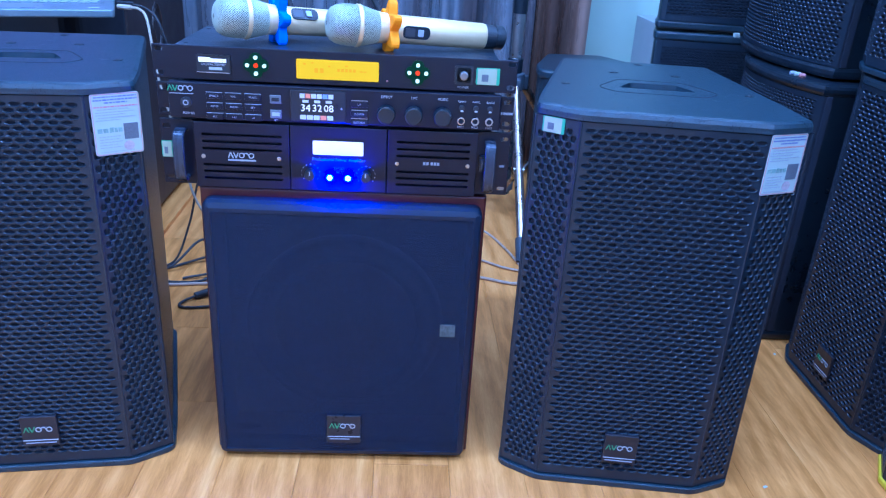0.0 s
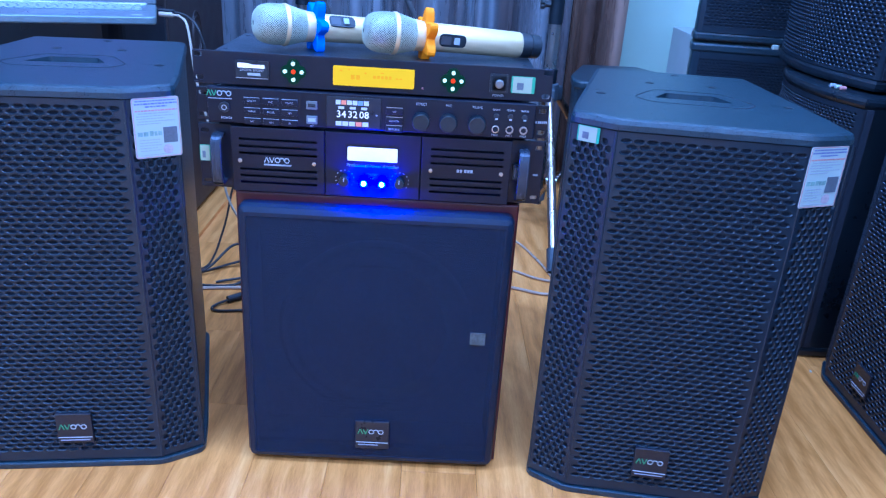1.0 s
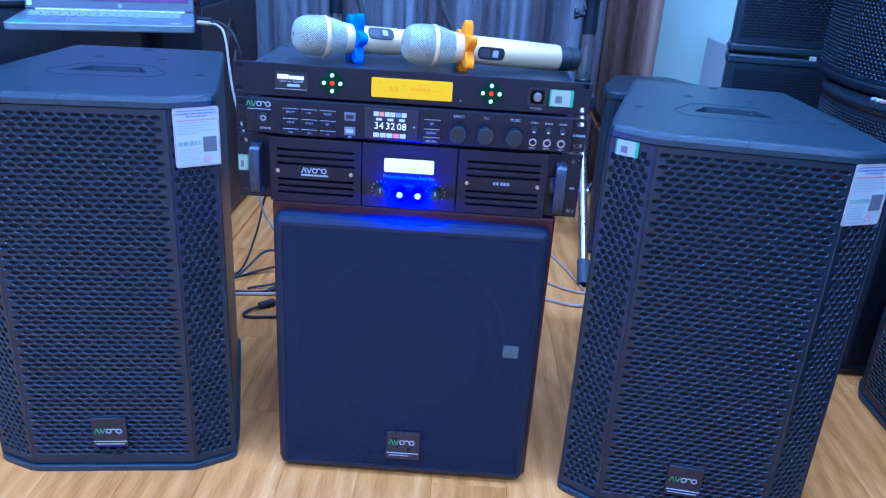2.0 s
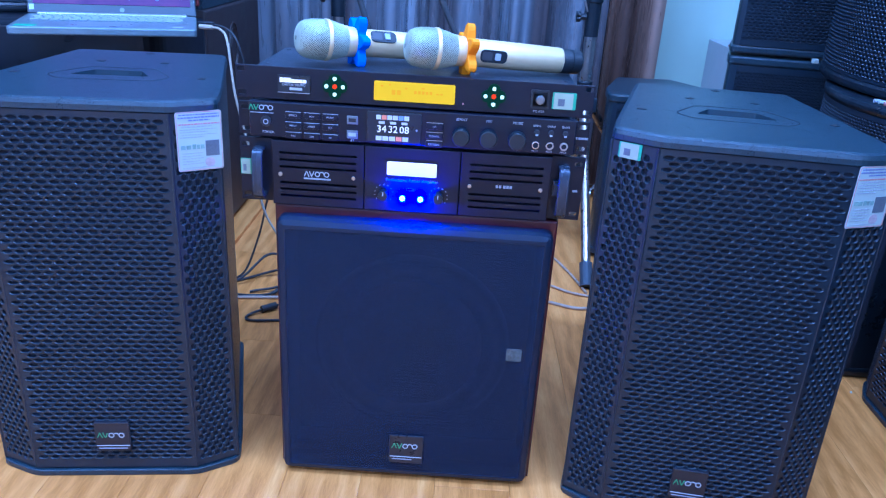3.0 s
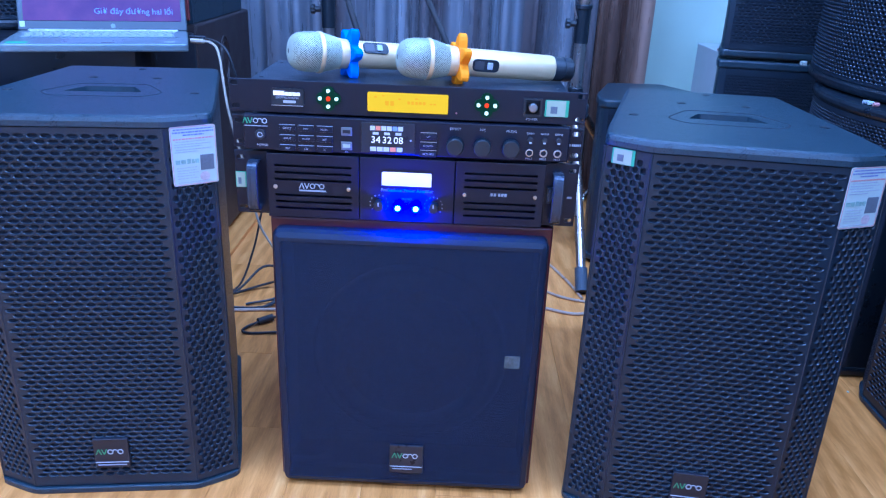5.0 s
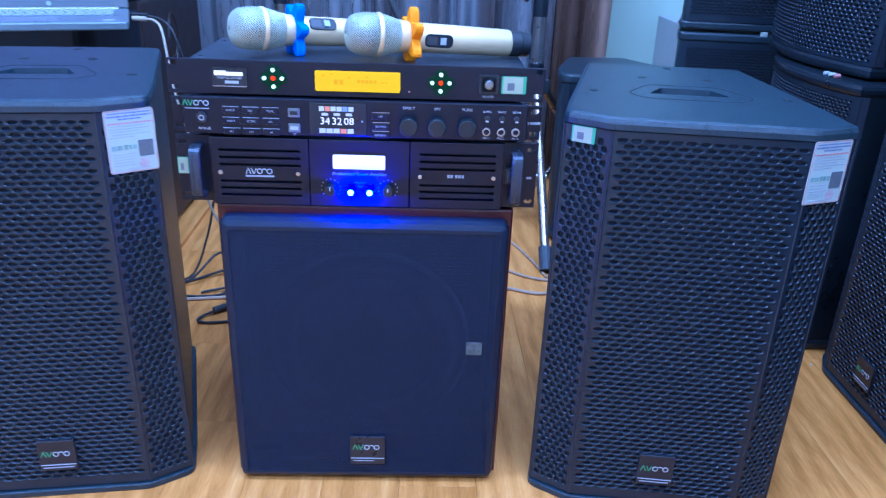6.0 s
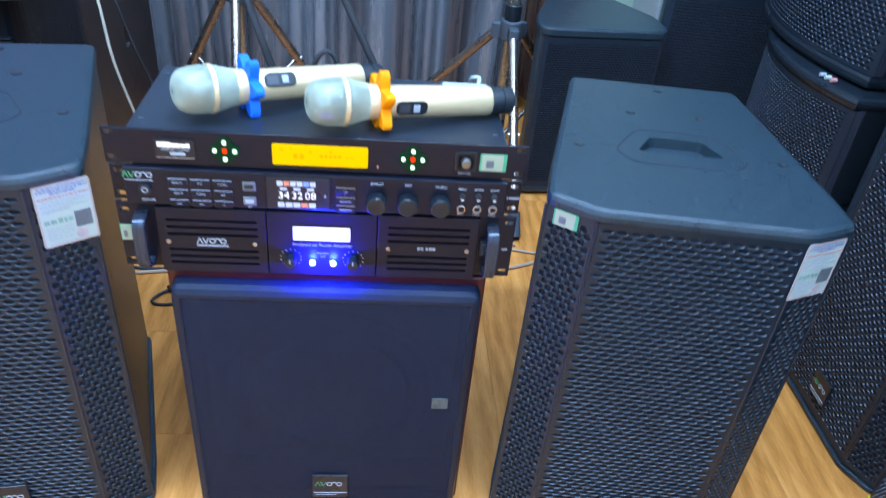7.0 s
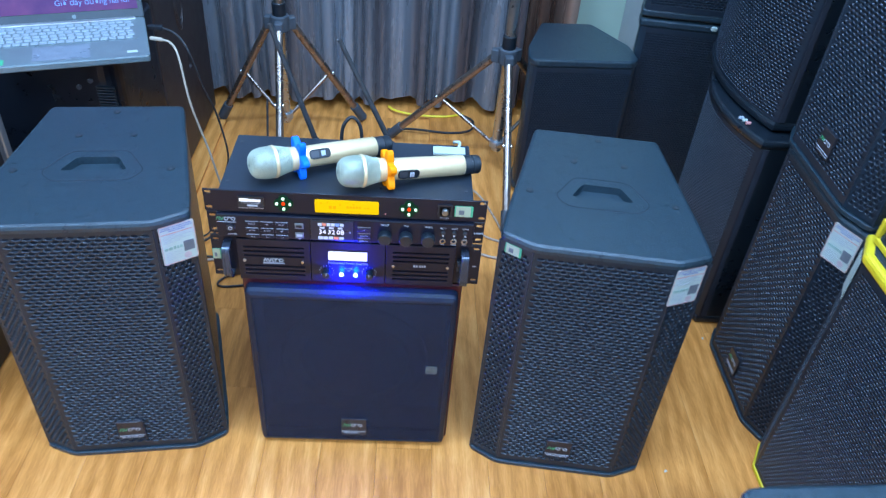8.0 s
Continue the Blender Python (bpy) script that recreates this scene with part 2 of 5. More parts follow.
CURTAIN = painted_sheen_satin("silver grey satin with painted sheen", (0.092, 0.077, 0.080), (0.25, 0.27, 0.30))
CURTAIN_BROWN = painted_sheen_satin("bronze satin with painted sheen", (0.10, 0.055, 0.04), (0.36, 0.22, 0.16))
PURPLE = purple_screen()
WOOD = wood_floor()
MIC_WIRE = mat("silver wire", (0.47, 0.51, 0.40), 0.36, 0.5, 0.1, 80)
MIC_LINING = mat("grey mesh lining", (0.06, 0.075, 0.072), 0.6, 0.2, 0.2, 200)
SUB_SHEET = fine_cloth()
GRILLE_RIM = mat("black grille rim", (0.007, 0.013, 0.027), 0.45, 0, 0.2, 150, 0.2, 700, spec=0.3)

# ---- builders ----
ROOT = {}


def thing(name, m, label, category, group="", kind=""):
    ob = new(name)
    ob.empty_display_size = 0.05
    ob.matrix_basis = m
    ROOT[ob] = m
    return tagged(ob, label, category, group, kind)


def part(name, bm, material, parent, label="", world=False, smooth=False):
    """One mesh object under a thing or a part. world: the mesh was drawn in the room's own coordinates."""
    if isinstance(bm, bmesh.types.BMesh):
        me = bpy.data.meshes.new(name)
        bmesh.ops.recalc_face_normals(bm, faces=bm.faces)
        bm.to_mesh(me)
        bm.free()
    else:
        me = bm
        me.name = name
    if world and parent is not None:
        me.transform(ROOT[parent].inverted())
    if smooth:
        me.shade_smooth()
    me.materials.clear()
    me.materials.append(material)
    ob = new(name, me)
    ROOT[ob] = Matrix.Identity(4)
    if parent is not None:
        ob.parent = parent
        ROOT[ob] = ROOT[parent]
    if label:
        ob["label"] = label
    return ob


def structure(name, bm, material, label, category):
    return tagged(part(name, bm, material, None), label, category, "", "structure")


def box(bm, x0, x1, y0, y1, z0, z1, bevel=0.0, seg=2):
    r = bmesh.ops.create_cube(bm, size=1.0, matrix=Matrix.LocRotScale(((x0 + x1) / 2, (y0 + y1) / 2, (z0 + z1) / 2), None, (x1 - x0, y1 - y0, z1 - z0)))
    if bevel:
        edges = list({e for v in r["verts"] for e in v.link_edges})
        bmesh.ops.bevel(bm, geom=edges, offset=bevel, segments=seg, profile=0.5, affect="EDGES", clamp_overlap=True)
    return bm


def boxed(*a, **k):
    return box(bmesh.new(), *a, **k)


def cyl(bm, c, r, length, axis="y", seg=20, r2=None, bevel=0.0):
    turn = {"x": Matrix.Rotation(radians(90), 4, "Y"), "y": Matrix.Rotation(radians(90), 4, "X"), "z": Matrix.Identity(4)}[axis]
    r = bmesh.ops.create_cone(bm, cap_ends=True, segments=seg, radius1=r, radius2=r if r2 is None else r2, depth=length, matrix=Matrix.Translation(c) @ turn)
    if bevel:
        edges = [e for e in {e for v in r["verts"] for e in v.link_edges} if any(len(f.verts) > 4 for f in e.link_faces)]
        bmesh.ops.bevel(bm, geom=edges, offset=bevel, segments=2, profile=0.5, affect="EDGES")
    return bm


def inset(pts, d):
    """A convex counter-clockwise outline moved inwards by d."""
    out, n = [], len(pts)
    for i in range(n):
        p, a, b = Vector(pts[i]), Vector(pts[i - 1]), Vector(pts[(i + 1) % n])
        e1, e2 = (p - a).normalized(), (b - p).normalized()
        n1, n2 = Vector((-e1.y, e1.x)), Vector((-e2.y, e2.x))
        k = (n1 + n2) / max(0.2, 1 + n1.dot(n2))
        out.append(tuple(p + k * d))
    return out


def rounded(pts, r, seg=4):
    """An outline with its corners rounded."""
    out, n = [], len(pts)
    for i in range(n):
        p, a, b = Vector(pts[i]), Vector(pts[i - 1]), Vector(pts[(i + 1) % n])
        k = min(r, (a - p).length * 0.45, (b - p).length * 0.45)
        s, e = p + (a - p).normalized() * k, p + (b - p).normalized() * k
        for j in range(seg + 1):
            u = j / seg
            out.append(tuple(s * (1 - u) ** 2 + p * 2 * u * (1 - u) + e * u * u))
    return out


def loft(bm, rings, cap=True):
    loops = [[bm.verts.new(p) for p in ring] for ring in rings]
    for a, b in zip(loops, loops[1:]):
        for i in range(len(a)):
            bm.faces.new((a[i - 1], a[i], b[i], b[i - 1]))
    if cap:
        bm.faces.new(loops[0])
        bm.faces.new(loops[-1])
    return bm


def prism(pts, z0, z1, edge=0.0, bm=None):
    bm = bm or bmesh.new()
    if not edge:
        return loft(bm, [[(x, y, z) for x, y in pts] for z in (z0, z1)])
    a, b = inset(pts, edge), inset(pts, edge * 0.3)
    rings = [(a, z0), (b, z0 + edge * 0.3), (pts, z0 + edge), (pts, z1 - edge), (b, z1 - edge * 0.3), (a, z1)]
    return loft(bm, [[(x, y, z) for x, y in ring] for ring, z in rings])


def slab_with_holes(outer, holes, z0, z1, edge=0.0, floor_depth=None):
    """A plate with openings through it, or wells of that depth; outlines in x, y."""
    bm = bmesh.new()

    def ring(pts, z):
        vs = [bm.verts.new((x, y, z)) for x, y in pts]
        return vs, [bm.edges.new((vs[i - 1], vs[i])) for i in range(len(vs))]

    def skin(a, b):
        for i in range(len(a)):
            bm.faces.new((a[i - 1], a[i], b[i], b[i - 1]))

    top, te = ring(inset(outer, edge) if edge else outer, z1)
    edges = list(te)
    wells = []
    for h in holes:
        v, e = ring(h, z1)
        wells.append(v)
        edges += e
    bmesh.ops.triangle_fill(bm, use_beauty=True, use_dissolve=False, edges=edges)
    last = top
    if edge:
        for k, dz in ((0.3, 0.3), (0.0, 1.0)):
            v, _ = ring(inset(outer, edge * k) if k else outer, z1 - edge * dz)
            skin(last, v)
            last = v
    low, le = ring(outer, z0)
    skin(last, low)
    if floor_depth is None:
        bottoms, be = [], list(le)
        for h in holes:
            v, e = ring(h, z0)
            bottoms.append(v)
            be += e
        bmesh.ops.triangle_fill(bm, use_beauty=True, use_dissolve=False, edges=be)
        for a, b in zip(wells, bottoms):
            skin(a, b)
    else:
        bm.faces.new(low)
        for a, h in zip(wells, holes):
            v, _ = ring(inset(h, 0.004), z1 - floor_depth)
            skin(a, v)
            bm.faces.new(v)
    return bm


def upright(bm, y=0.0):
    """Turns a plate drawn in x, y (its front upwards) so that it stands in x, z and its front looks to -y."""
    bm.transform(Matrix.Translation((0, y, 0)) @ Matrix.Rotation(radians(90), 4, "X"))
    return bm


def rect(x0, x1, y0, y1):
    return [(x0, y0), (x1, y0), (x1, y1), (x0, y1)]


def catmull(pts, per=8):
    p = [Vector(q) for q in pts]
    p = [p[0] * 2 - p[1]] + p + [p[-1] * 2 - p[-2]]
    out = []
    for i in range(1, len(p) - 2):
        for j in range(per):
            u = j / per
            a, b, c, d = p[i - 1], p[i], p[i + 1], p[i + 2]
            out.append(0.5 * (2 * b + (c - a) * u + (2 * a - 5 * b + 4 * c - d) * u * u + (3 * b - a - 3 * c + d) * u ** 3))
    return out + [p[-2]]


def tube(bm, pts, r, seg=8, curved=False, r_end=None):
    """A round rod or cable along points."""
    p = catmull(pts) if curved else [Vector(q) for q in pts]
    rings = []
    side = None
    for i, c in enumerate(p):
        d = (p[min(i + 1, len(p) - 1)] - p[max(i - 1, 0)]).normalized()
        if side is None:
            side = d.orthogonal().normalized()
        side = (side - d * side.dot(d)).normalized()
        up = d.cross(side)
        k = r if r_end is None else r + (r_end - r) * i / (len(p) - 1)
        rings.append([c + (side * math.cos(a) + up * math.sin(a)) * k for a in [2 * math.pi * j / seg for j in range(seg)]])
    return loft(bm, rings)


def lathe(bm, profile, seg=32, uv=False):
    """Turns (x, radius) pairs round the x axis."""
    rings = [[(x, r * math.cos(2 * math.pi * j / seg), r * math.sin(2 * math.pi * j / seg)) for j in range(seg)] for x, r in profile]
    loft(bm, rings)
    if uv:
        layer = bm.loops.layers.uv.new("uv")
        for f in bm.faces:
            base = math.atan2(f.calc_center_median().z, f.calc_center_median().y)
            for l in f.loops:
                a = math.atan2(l.vert.co.z, l.vert.co.y)
                while a - base > math.pi:
                    a -= 2 * math.pi
                while base - a > math.pi:
                    a += 2 * math.pi
                l[layer].uv = (l.vert.co.x, a * 0.024)
    return bm


def perforated(w, h, px, pz, rx, rz, depth, place, rim=(0.008, 0.008), rise=0.8, shift=0.0):
    """Sheet steel w by h with staggered oval holes px, pz apart. place(u, v, d) sets a point of the sheet, d behind its face."""
    nx, nz = int((w - 2 * rim[0]) / px), int((h - 2 * rim[1]) / pz)
    gw, gh = nx * px, nz * pz
    u0, v0 = -gw / 2, (h - gh) / 2 + shift
    verts, faces = [], []

    def quad(a, b, c, d):
        n = len(verts)
        verts.extend(place(u, v, 0) for u, v in ((a, c), (b, c), (b, d), (a, d)))
        faces.append((n, n + 1, n + 2, n + 3))

    quad(-w / 2, u0, 0, h), quad(u0 + gw, w / 2, 0, h)
    for k in range(nx):
        quad(u0 + k * px, u0 + (k + 1) * px, 0, v0), quad(u0 + k * px, u0 + (k + 1) * px, v0 + gh, h)
    k3 = 1 / 3
    dirs = [(-1, -1), (-k3, -1), (k3, -1), (1, -1), (1, -k3), (1, k3), (1, 1), (k3, 1), (-k3, 1), (-1, 1), (-1, k3), (-1, -k3)]
    ang = [math.atan2(b, a) for a, b in dirs]
    for j in range(nz):
        odd = j % 2
        v = v0 + (j + 0.5) * pz
        if odd:
            quad(u0, u0 + px / 2, v - pz / 2, v + pz / 2), quad(u0 + gw - px / 2, u0 + gw, v - pz / 2, v + pz / 2)
        for i in range(nx - odd):
            u = u0 + (i + 0.5 + odd * 0.5) * px
            n = len(verts)
            verts.extend(place(u + a * px / 2, v + b * pz / 2, 0) for a, b in dirs)
            for s, dd, lip in ((1.09, 0.0, depth * rise), (0.86, depth * 0.48, 0.0), (0.79, depth, 0.0)):
                verts.extend(place(u + rx * s * math.cos(a), v + rz * s * math.sin(a), dd - lip * max(0.0, -math.sin(a))) for a in ang)
            for k in range(12):
                q = (k + 1) % 12
                for c in (0, 12, 24):
                    faces.append((n + c + k, n + c + q, n + c + 12 + q, n + c + 12 + k))
    me = bpy.data.meshes.new("sheet")
    me.from_pydata([tuple(p) for p in verts], [], faces)
    return me


def flat_between(p, q):
    """For perforated(): an upright sheet from plan point p to q, its face to the right of that way."""
    p, q = Vector((*p, 0)), Vector((*q, 0))
    d = (q - p).normalized()
    back = Vector((-d.y, d.x, 0))
    mid = (p + q) / 2
    return lambda u, v, k: mid + d * u + back * k + Vector((0, 0, v))


def words(text, size, m, material, parent, name="lettering", world=False, depth=0.0003):
    """Writing as a mesh: m sets its middle, its face looks along m's z."""
    cu = bpy.data.curves.new(name, "FONT")
    cu.body, cu.size, cu.extrude, cu.align_x, cu.align_y = text, size, depth, "CENTER", "CENTER"
    cu.resolution_u = 2
    ob = bpy.data.objects.new(name, cu)
    scene.collection.objects.link(ob)
    bpy.context.view_layer.update()
    me = bpy.data.meshes.new_from_object(ob.evaluated_get(bpy.context.evaluated_depsgraph_get()))
    bpy.data.objects.remove(ob)
    me.transform(m)
    return part(name, me, material, parent, world=world)


FACE = Matrix.Rotation(radians(90), 4, "X")


def mark(parent, m, w, pale=False):
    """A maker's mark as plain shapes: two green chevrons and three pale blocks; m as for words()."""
    g, p = bmesh.new(), bmesh.new()
    h = w * 0.22

    def stroke(bm, a, b, t):
        a, b = Vector((*a, 0)), Vector((*b, 0))
        s = (b - a).normalized().cross(Vector((0, 0, 1))) * t / 2
        up = Vector((0, 0, 0.0006))
        loft(bm, [[a - s, b - s, b + s, a + s], [a - s + up, b - s + up, b + s + up, a + s + up]])

    t = w * 0.036
    for x, s in ((-0.42, 1), (-0.22, -1)):
        stroke(g, ((x - 0.09) * w, -s * h * 0.5), (x * w, s * h * 0.5), t)
        stroke(g, ((x + 0.09) * w, -s * h * 0.5), (x * w, s * h * 0.5), t)
    for x in (0.0, 0.17, 0.36):
        for k in range(10 if x != 0.17 else 4):
            a, b = 2 * math.pi * k / 10, 2 * math.pi * (k + 1) / 10
            r = h * 0.42
            stroke(p, (x * w + r * math.cos(a), r * math.sin(a)), (x * w + r * math.cos(b), r * math.sin(b)), t)
    g.transform(m)
    p.transform(m)
    part("mark_chevrons", g, LOGO_WHITE if pale else LOGO_GREEN, parent, "pale chevrons" if pale else "green chevrons")
    part("mark_pale", p, LOGO_WHITE, parent, "pale rings")


def bars(bm, x0, x1, y0, rows, pitch, h, seed):
    """Lines of small print as plain bars, drawn in x, y."""
    rnd = random.Random(seed)
    for k in range(rows):
        box(bm, x0, x0 + (x1 - x0) * rnd.uniform(0.6, 1.0), y0 - k * pitch - h, y0 - k * pitch, 0, 0.0005)
    return bm


def printed_sticker(parent, m, w, h, seed):
    """The white seller's sticker with lines of print and a grey square; m puts its middle, face along z."""
    bm = prism(rounded(rect(-w / 2, w / 2, -h / 2, h / 2), 0.004), 0, 0.0006)
    bm.transform(m)
    s = part("sticker", bm, WHITE_PAPER, parent, "white printed sticker")
    up = m @ Matrix.Translation((0, 0, 0.0006))
    ring = rounded(rect(-0.485 * w, 0.485 * w, -0.49 * h, 0.49 * h), 0.004)
    b = slab_with_holes(ring, [inset(ring, 0.0008)], 0, 0.0004)
    b.transform(up)
    part("print_border", b, RED_PRINT, s)
    rnd = random.Random(seed)

    def line_of_words(bm, x0, x1, y, t):
        x = x0
        while x < x1:
            n = rnd.uniform(0.03, 0.09)
            box(bm, x * w, min(x + n, x1) * w, (y - t) * h, y * h, 0, 0.0005)
            x += n + 0.018

    for nm, mt, lines in (
            ("print_blue", BLUE_PRINT, ((-0.42, 0.44, 0.455, 0.020), (-0.44, 0.45, 0.410, 0.024), (-0.22, 0.24, 0.362, 0.022))),
            ("print_red", RED_PRINT, ((-0.44, 0.45, 0.300, 0.024),)),
            ("print_grey", LIGHT_PRINT, ((-0.38, 0.28, 0.250, 0.013), (-0.42, 0.36, 0.205, 0.013), (-0.42, 0.18, 0.165, 0.013), (-0.38, 0.38, 0.120, 0.013), (-0.42, 0.08, 0.078, 0.013))),
            ("print_low", LIGHT_PRINT, ((-0.40, 0.04, -0.190, 0.011), (-0.40, 0.02, -0.235, 0.011), (-0.40, 0.06, -0.280, 0.011), (-0.40, -0.02, -0.325, 0.011), (-0.40, 0.05, -0.370, 0.011), (-0.40, 0.30, -0.440, 0.011)))):
        b = bmesh.new()
        for x0, x1, y, t in lines:
            line_of_words(b, x0, x1, y, t)
        b.transform(up)
        part(nm, b, mt, s)
    b = boxed(0.12 * w, 0.42 * w, -0.26 * h, 0.0, 0, 0.0005)
    b.transform(up)
    part("print_square", b, GREY_PRINT, s)
    b = cyl(bmesh.new(), (0.20 * w, -0.37 * h, 0.0002), 0.11 * w, 0.0004, "z", 20)
    b.transform(up)
    part("print_stamp", b, STAMP, s)
    b = bmesh.new()
    for k, (x, n) in enumerate(((-0.42, 0.10), (-0.30, 0.10), (-0.17, 0.08), (-0.07, 0.06), (0.01, 0.08))):
        box(b, x * w, (x + n) * w, -0.13 * h, (-0.06 if k != 2 else -0.05) * h, 0, 0.0005)
    b.transform(up)
    part("print_green", b, FAINT_GREEN, s)
    return s


def green_sticker(parent, m, w, h, world=False):
    bm = prism(rounded(rect(-w / 2, w / 2, -h / 2, h / 2), 0.0015), 0, 0.0005)
    bm.transform(m)
    s = part("green_sticker", bm, GREEN_PAPER, parent, "small white and green warranty sticker", world=world)
    b = boxed(-w * 0.43, w * 0.37, -h * 0.48, h * 0.46, 0.0005, 0.0009)
    b.transform(m)
    part("paper", b, PALE_GREEN, s, world=world)
    b = boxed(-w * 0.26, w * 0.02, -h * 0.3, h * 0.12, 0.0009, 0.0012)
    b.transform(m)
    part("print_square", b, GREY_PRINT, s, world=world)
    return s

# ---- the room ----
R = ROOM
structure("floor", boxed(R["x0"], R["x1"], R["y0"], R["y1"], -0.12, -0.012), WOOD, "honey coloured wood laminate floor", "floor")
structure("wall_north", boxed(R["x0"], R["x1"], R["y1"], R["y1"] + 0.12, -0.12, R["top"]), WALL_PAINT, "pale blue painted wall behind the curtain", "wall")
structure("wall_south", boxed(R["x0"], R["x1"], R["y0"] - 0.12, R["y0"], -0.12, R["top"]), ROOM_PAINT, "plain painted wall", "wall")
structure("wall_west", boxed(R["x0"] - 0.12, R["x0"], R["y0"] - 0.12, R["y1"] + 0.12, -0.12, R["top"]), ROOM_PAINT, "plain painted wall", "wall")
structure("wall_east", boxed(R["x1"], R["x1"] + 0.12, R["y0"] - 0.12, R["y1"] + 0.12, -0.12, R["top"]), ROOM_PAINT, "plain painted wall", "wall")
structure("ceiling", boxed(R["x0"] - 0.12, R["x1"] + 0.12, R["y0"] - 0.12, R["y1"] + 0.12, R["top"], R["top"] + 0.1), CEILING_PAINT, "white ceiling", "ceiling")
structure("baseboard", boxed(R["x0"], R["x1"], R["y1"] - 0.018, R["y1"] - 0.001, -0.012, 0.09, 0.004), SKIRT, "cream skirting board", "baseboard")


def curtain(name, x0, x1, y, fold, material, label, seed, z0=0.02, z1=2.6):
    """A hung cloth in soft uneven folds, deeper towards the hem."""
    rnd = random.Random(seed)
    cols, rows = int((x1 - x0) / fold * 14), 26
    ph = [rnd.uniform(-0.5, 0.5) for _ in range(400)]
    verts, faces = [], []
    for j in range(rows + 1):
        v = j / rows
        for i in range(cols + 1):
            x = x0 + (x1 - x0) * i / cols
            s = (x - x0) / fold
            k = int(s)
            w = s + 0.18 * math.sin(s * 1.7 + ph[0] * 6) + 0.06 * math.sin(v * 3 + k)
            amp = 0.050 * (0.75 + 0.8 * ph[k % 400]) * (1.15 - 0.4 * v)
            c = 0.45 - 1.3 * abs(math.cos(math.pi * w)) ** 0.8
            yy = y + amp * c + 0.012 * math.sin(x * 5 + v * 2)
            verts.append((x + 0.004 * math.sin(4 * math.pi * w), yy, z0 + (z1 - z0) * v + (0.012 * math.sin(s * 2.3) if j == 0 else 0)))
    for j in range(rows):
        for i in range(cols):
            a = j * (cols + 1) + i
            faces.append((a, a + 1, a + cols + 2, a + cols + 1))
    me = bpy.data.meshes.new(name)
    me.from_pydata(verts, [], faces)
    root = thing(name, pose(x0, y, z0), label, "curtain")
    ob = part("cloth", me, material, root, world=True, smooth=True)
    sol = ob.modifiers.new("thickness", "SOLIDIFY")
    sol.thickness = 0.002
    sol.use_rim = False
    tube_bm = bmesh.new()
    tube(tube_bm, [(x0, y, z1 + 0.01), (x1, y, z1 + 0.01)], 0.014, 12)
    part("rod", tube_bm, GREY_METAL, root, world=True)


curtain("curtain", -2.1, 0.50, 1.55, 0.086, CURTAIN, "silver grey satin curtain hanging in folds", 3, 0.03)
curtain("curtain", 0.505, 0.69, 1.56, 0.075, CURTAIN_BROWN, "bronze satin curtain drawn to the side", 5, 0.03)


def ceiling_light(x, y):
    root = thing("ceiling_light", pose(x, y, R["top"]), "slim white ceiling light panel", "light", "ceiling lights")
    bm = bmesh.new()
    for s in (-1, 1):
        box(bm, -0.58, 0.58, s * 0.13 - 0.012, s * 0.13 + 0.012, -0.028, -0.001, 0.003)
        box(bm, s * 0.57 - 0.012, s * 0.57 + 0.012, -0.118, 0.118, -0.028, -0.001, 0.003)
    part("frame", bm, CEILING_PAINT, root)
    part("back_plate", boxed(-0.558, 0.558, -0.118, 0.118, -0.012, -0.001), CEILING_PAINT, root)


for lx, ly in LAMPS:
    ceiling_light(lx, ly)

# ---- loudspeakers with bevelled fronts ----
H = 0.605
OUT = [(-0.125, 0.0), (0.125, 0.0), (0.1845, 0.030), (0.1775, 0.10), (0.130, 0.412), (-0.130, 0.412), (-0.1775, 0.10), (-0.1845, 0.030)]
GRIP = [(-0.058, 0.168), (0.058, 0.168), (0.036, 0.212), (-0.036, 0.212)]
PLATE = [(-0.067, 0.132), (0.067, 0.132), (0.091, 0.163), (0.052, 0.234), (-0.052, 0.234), (-0.091, 0.163)]


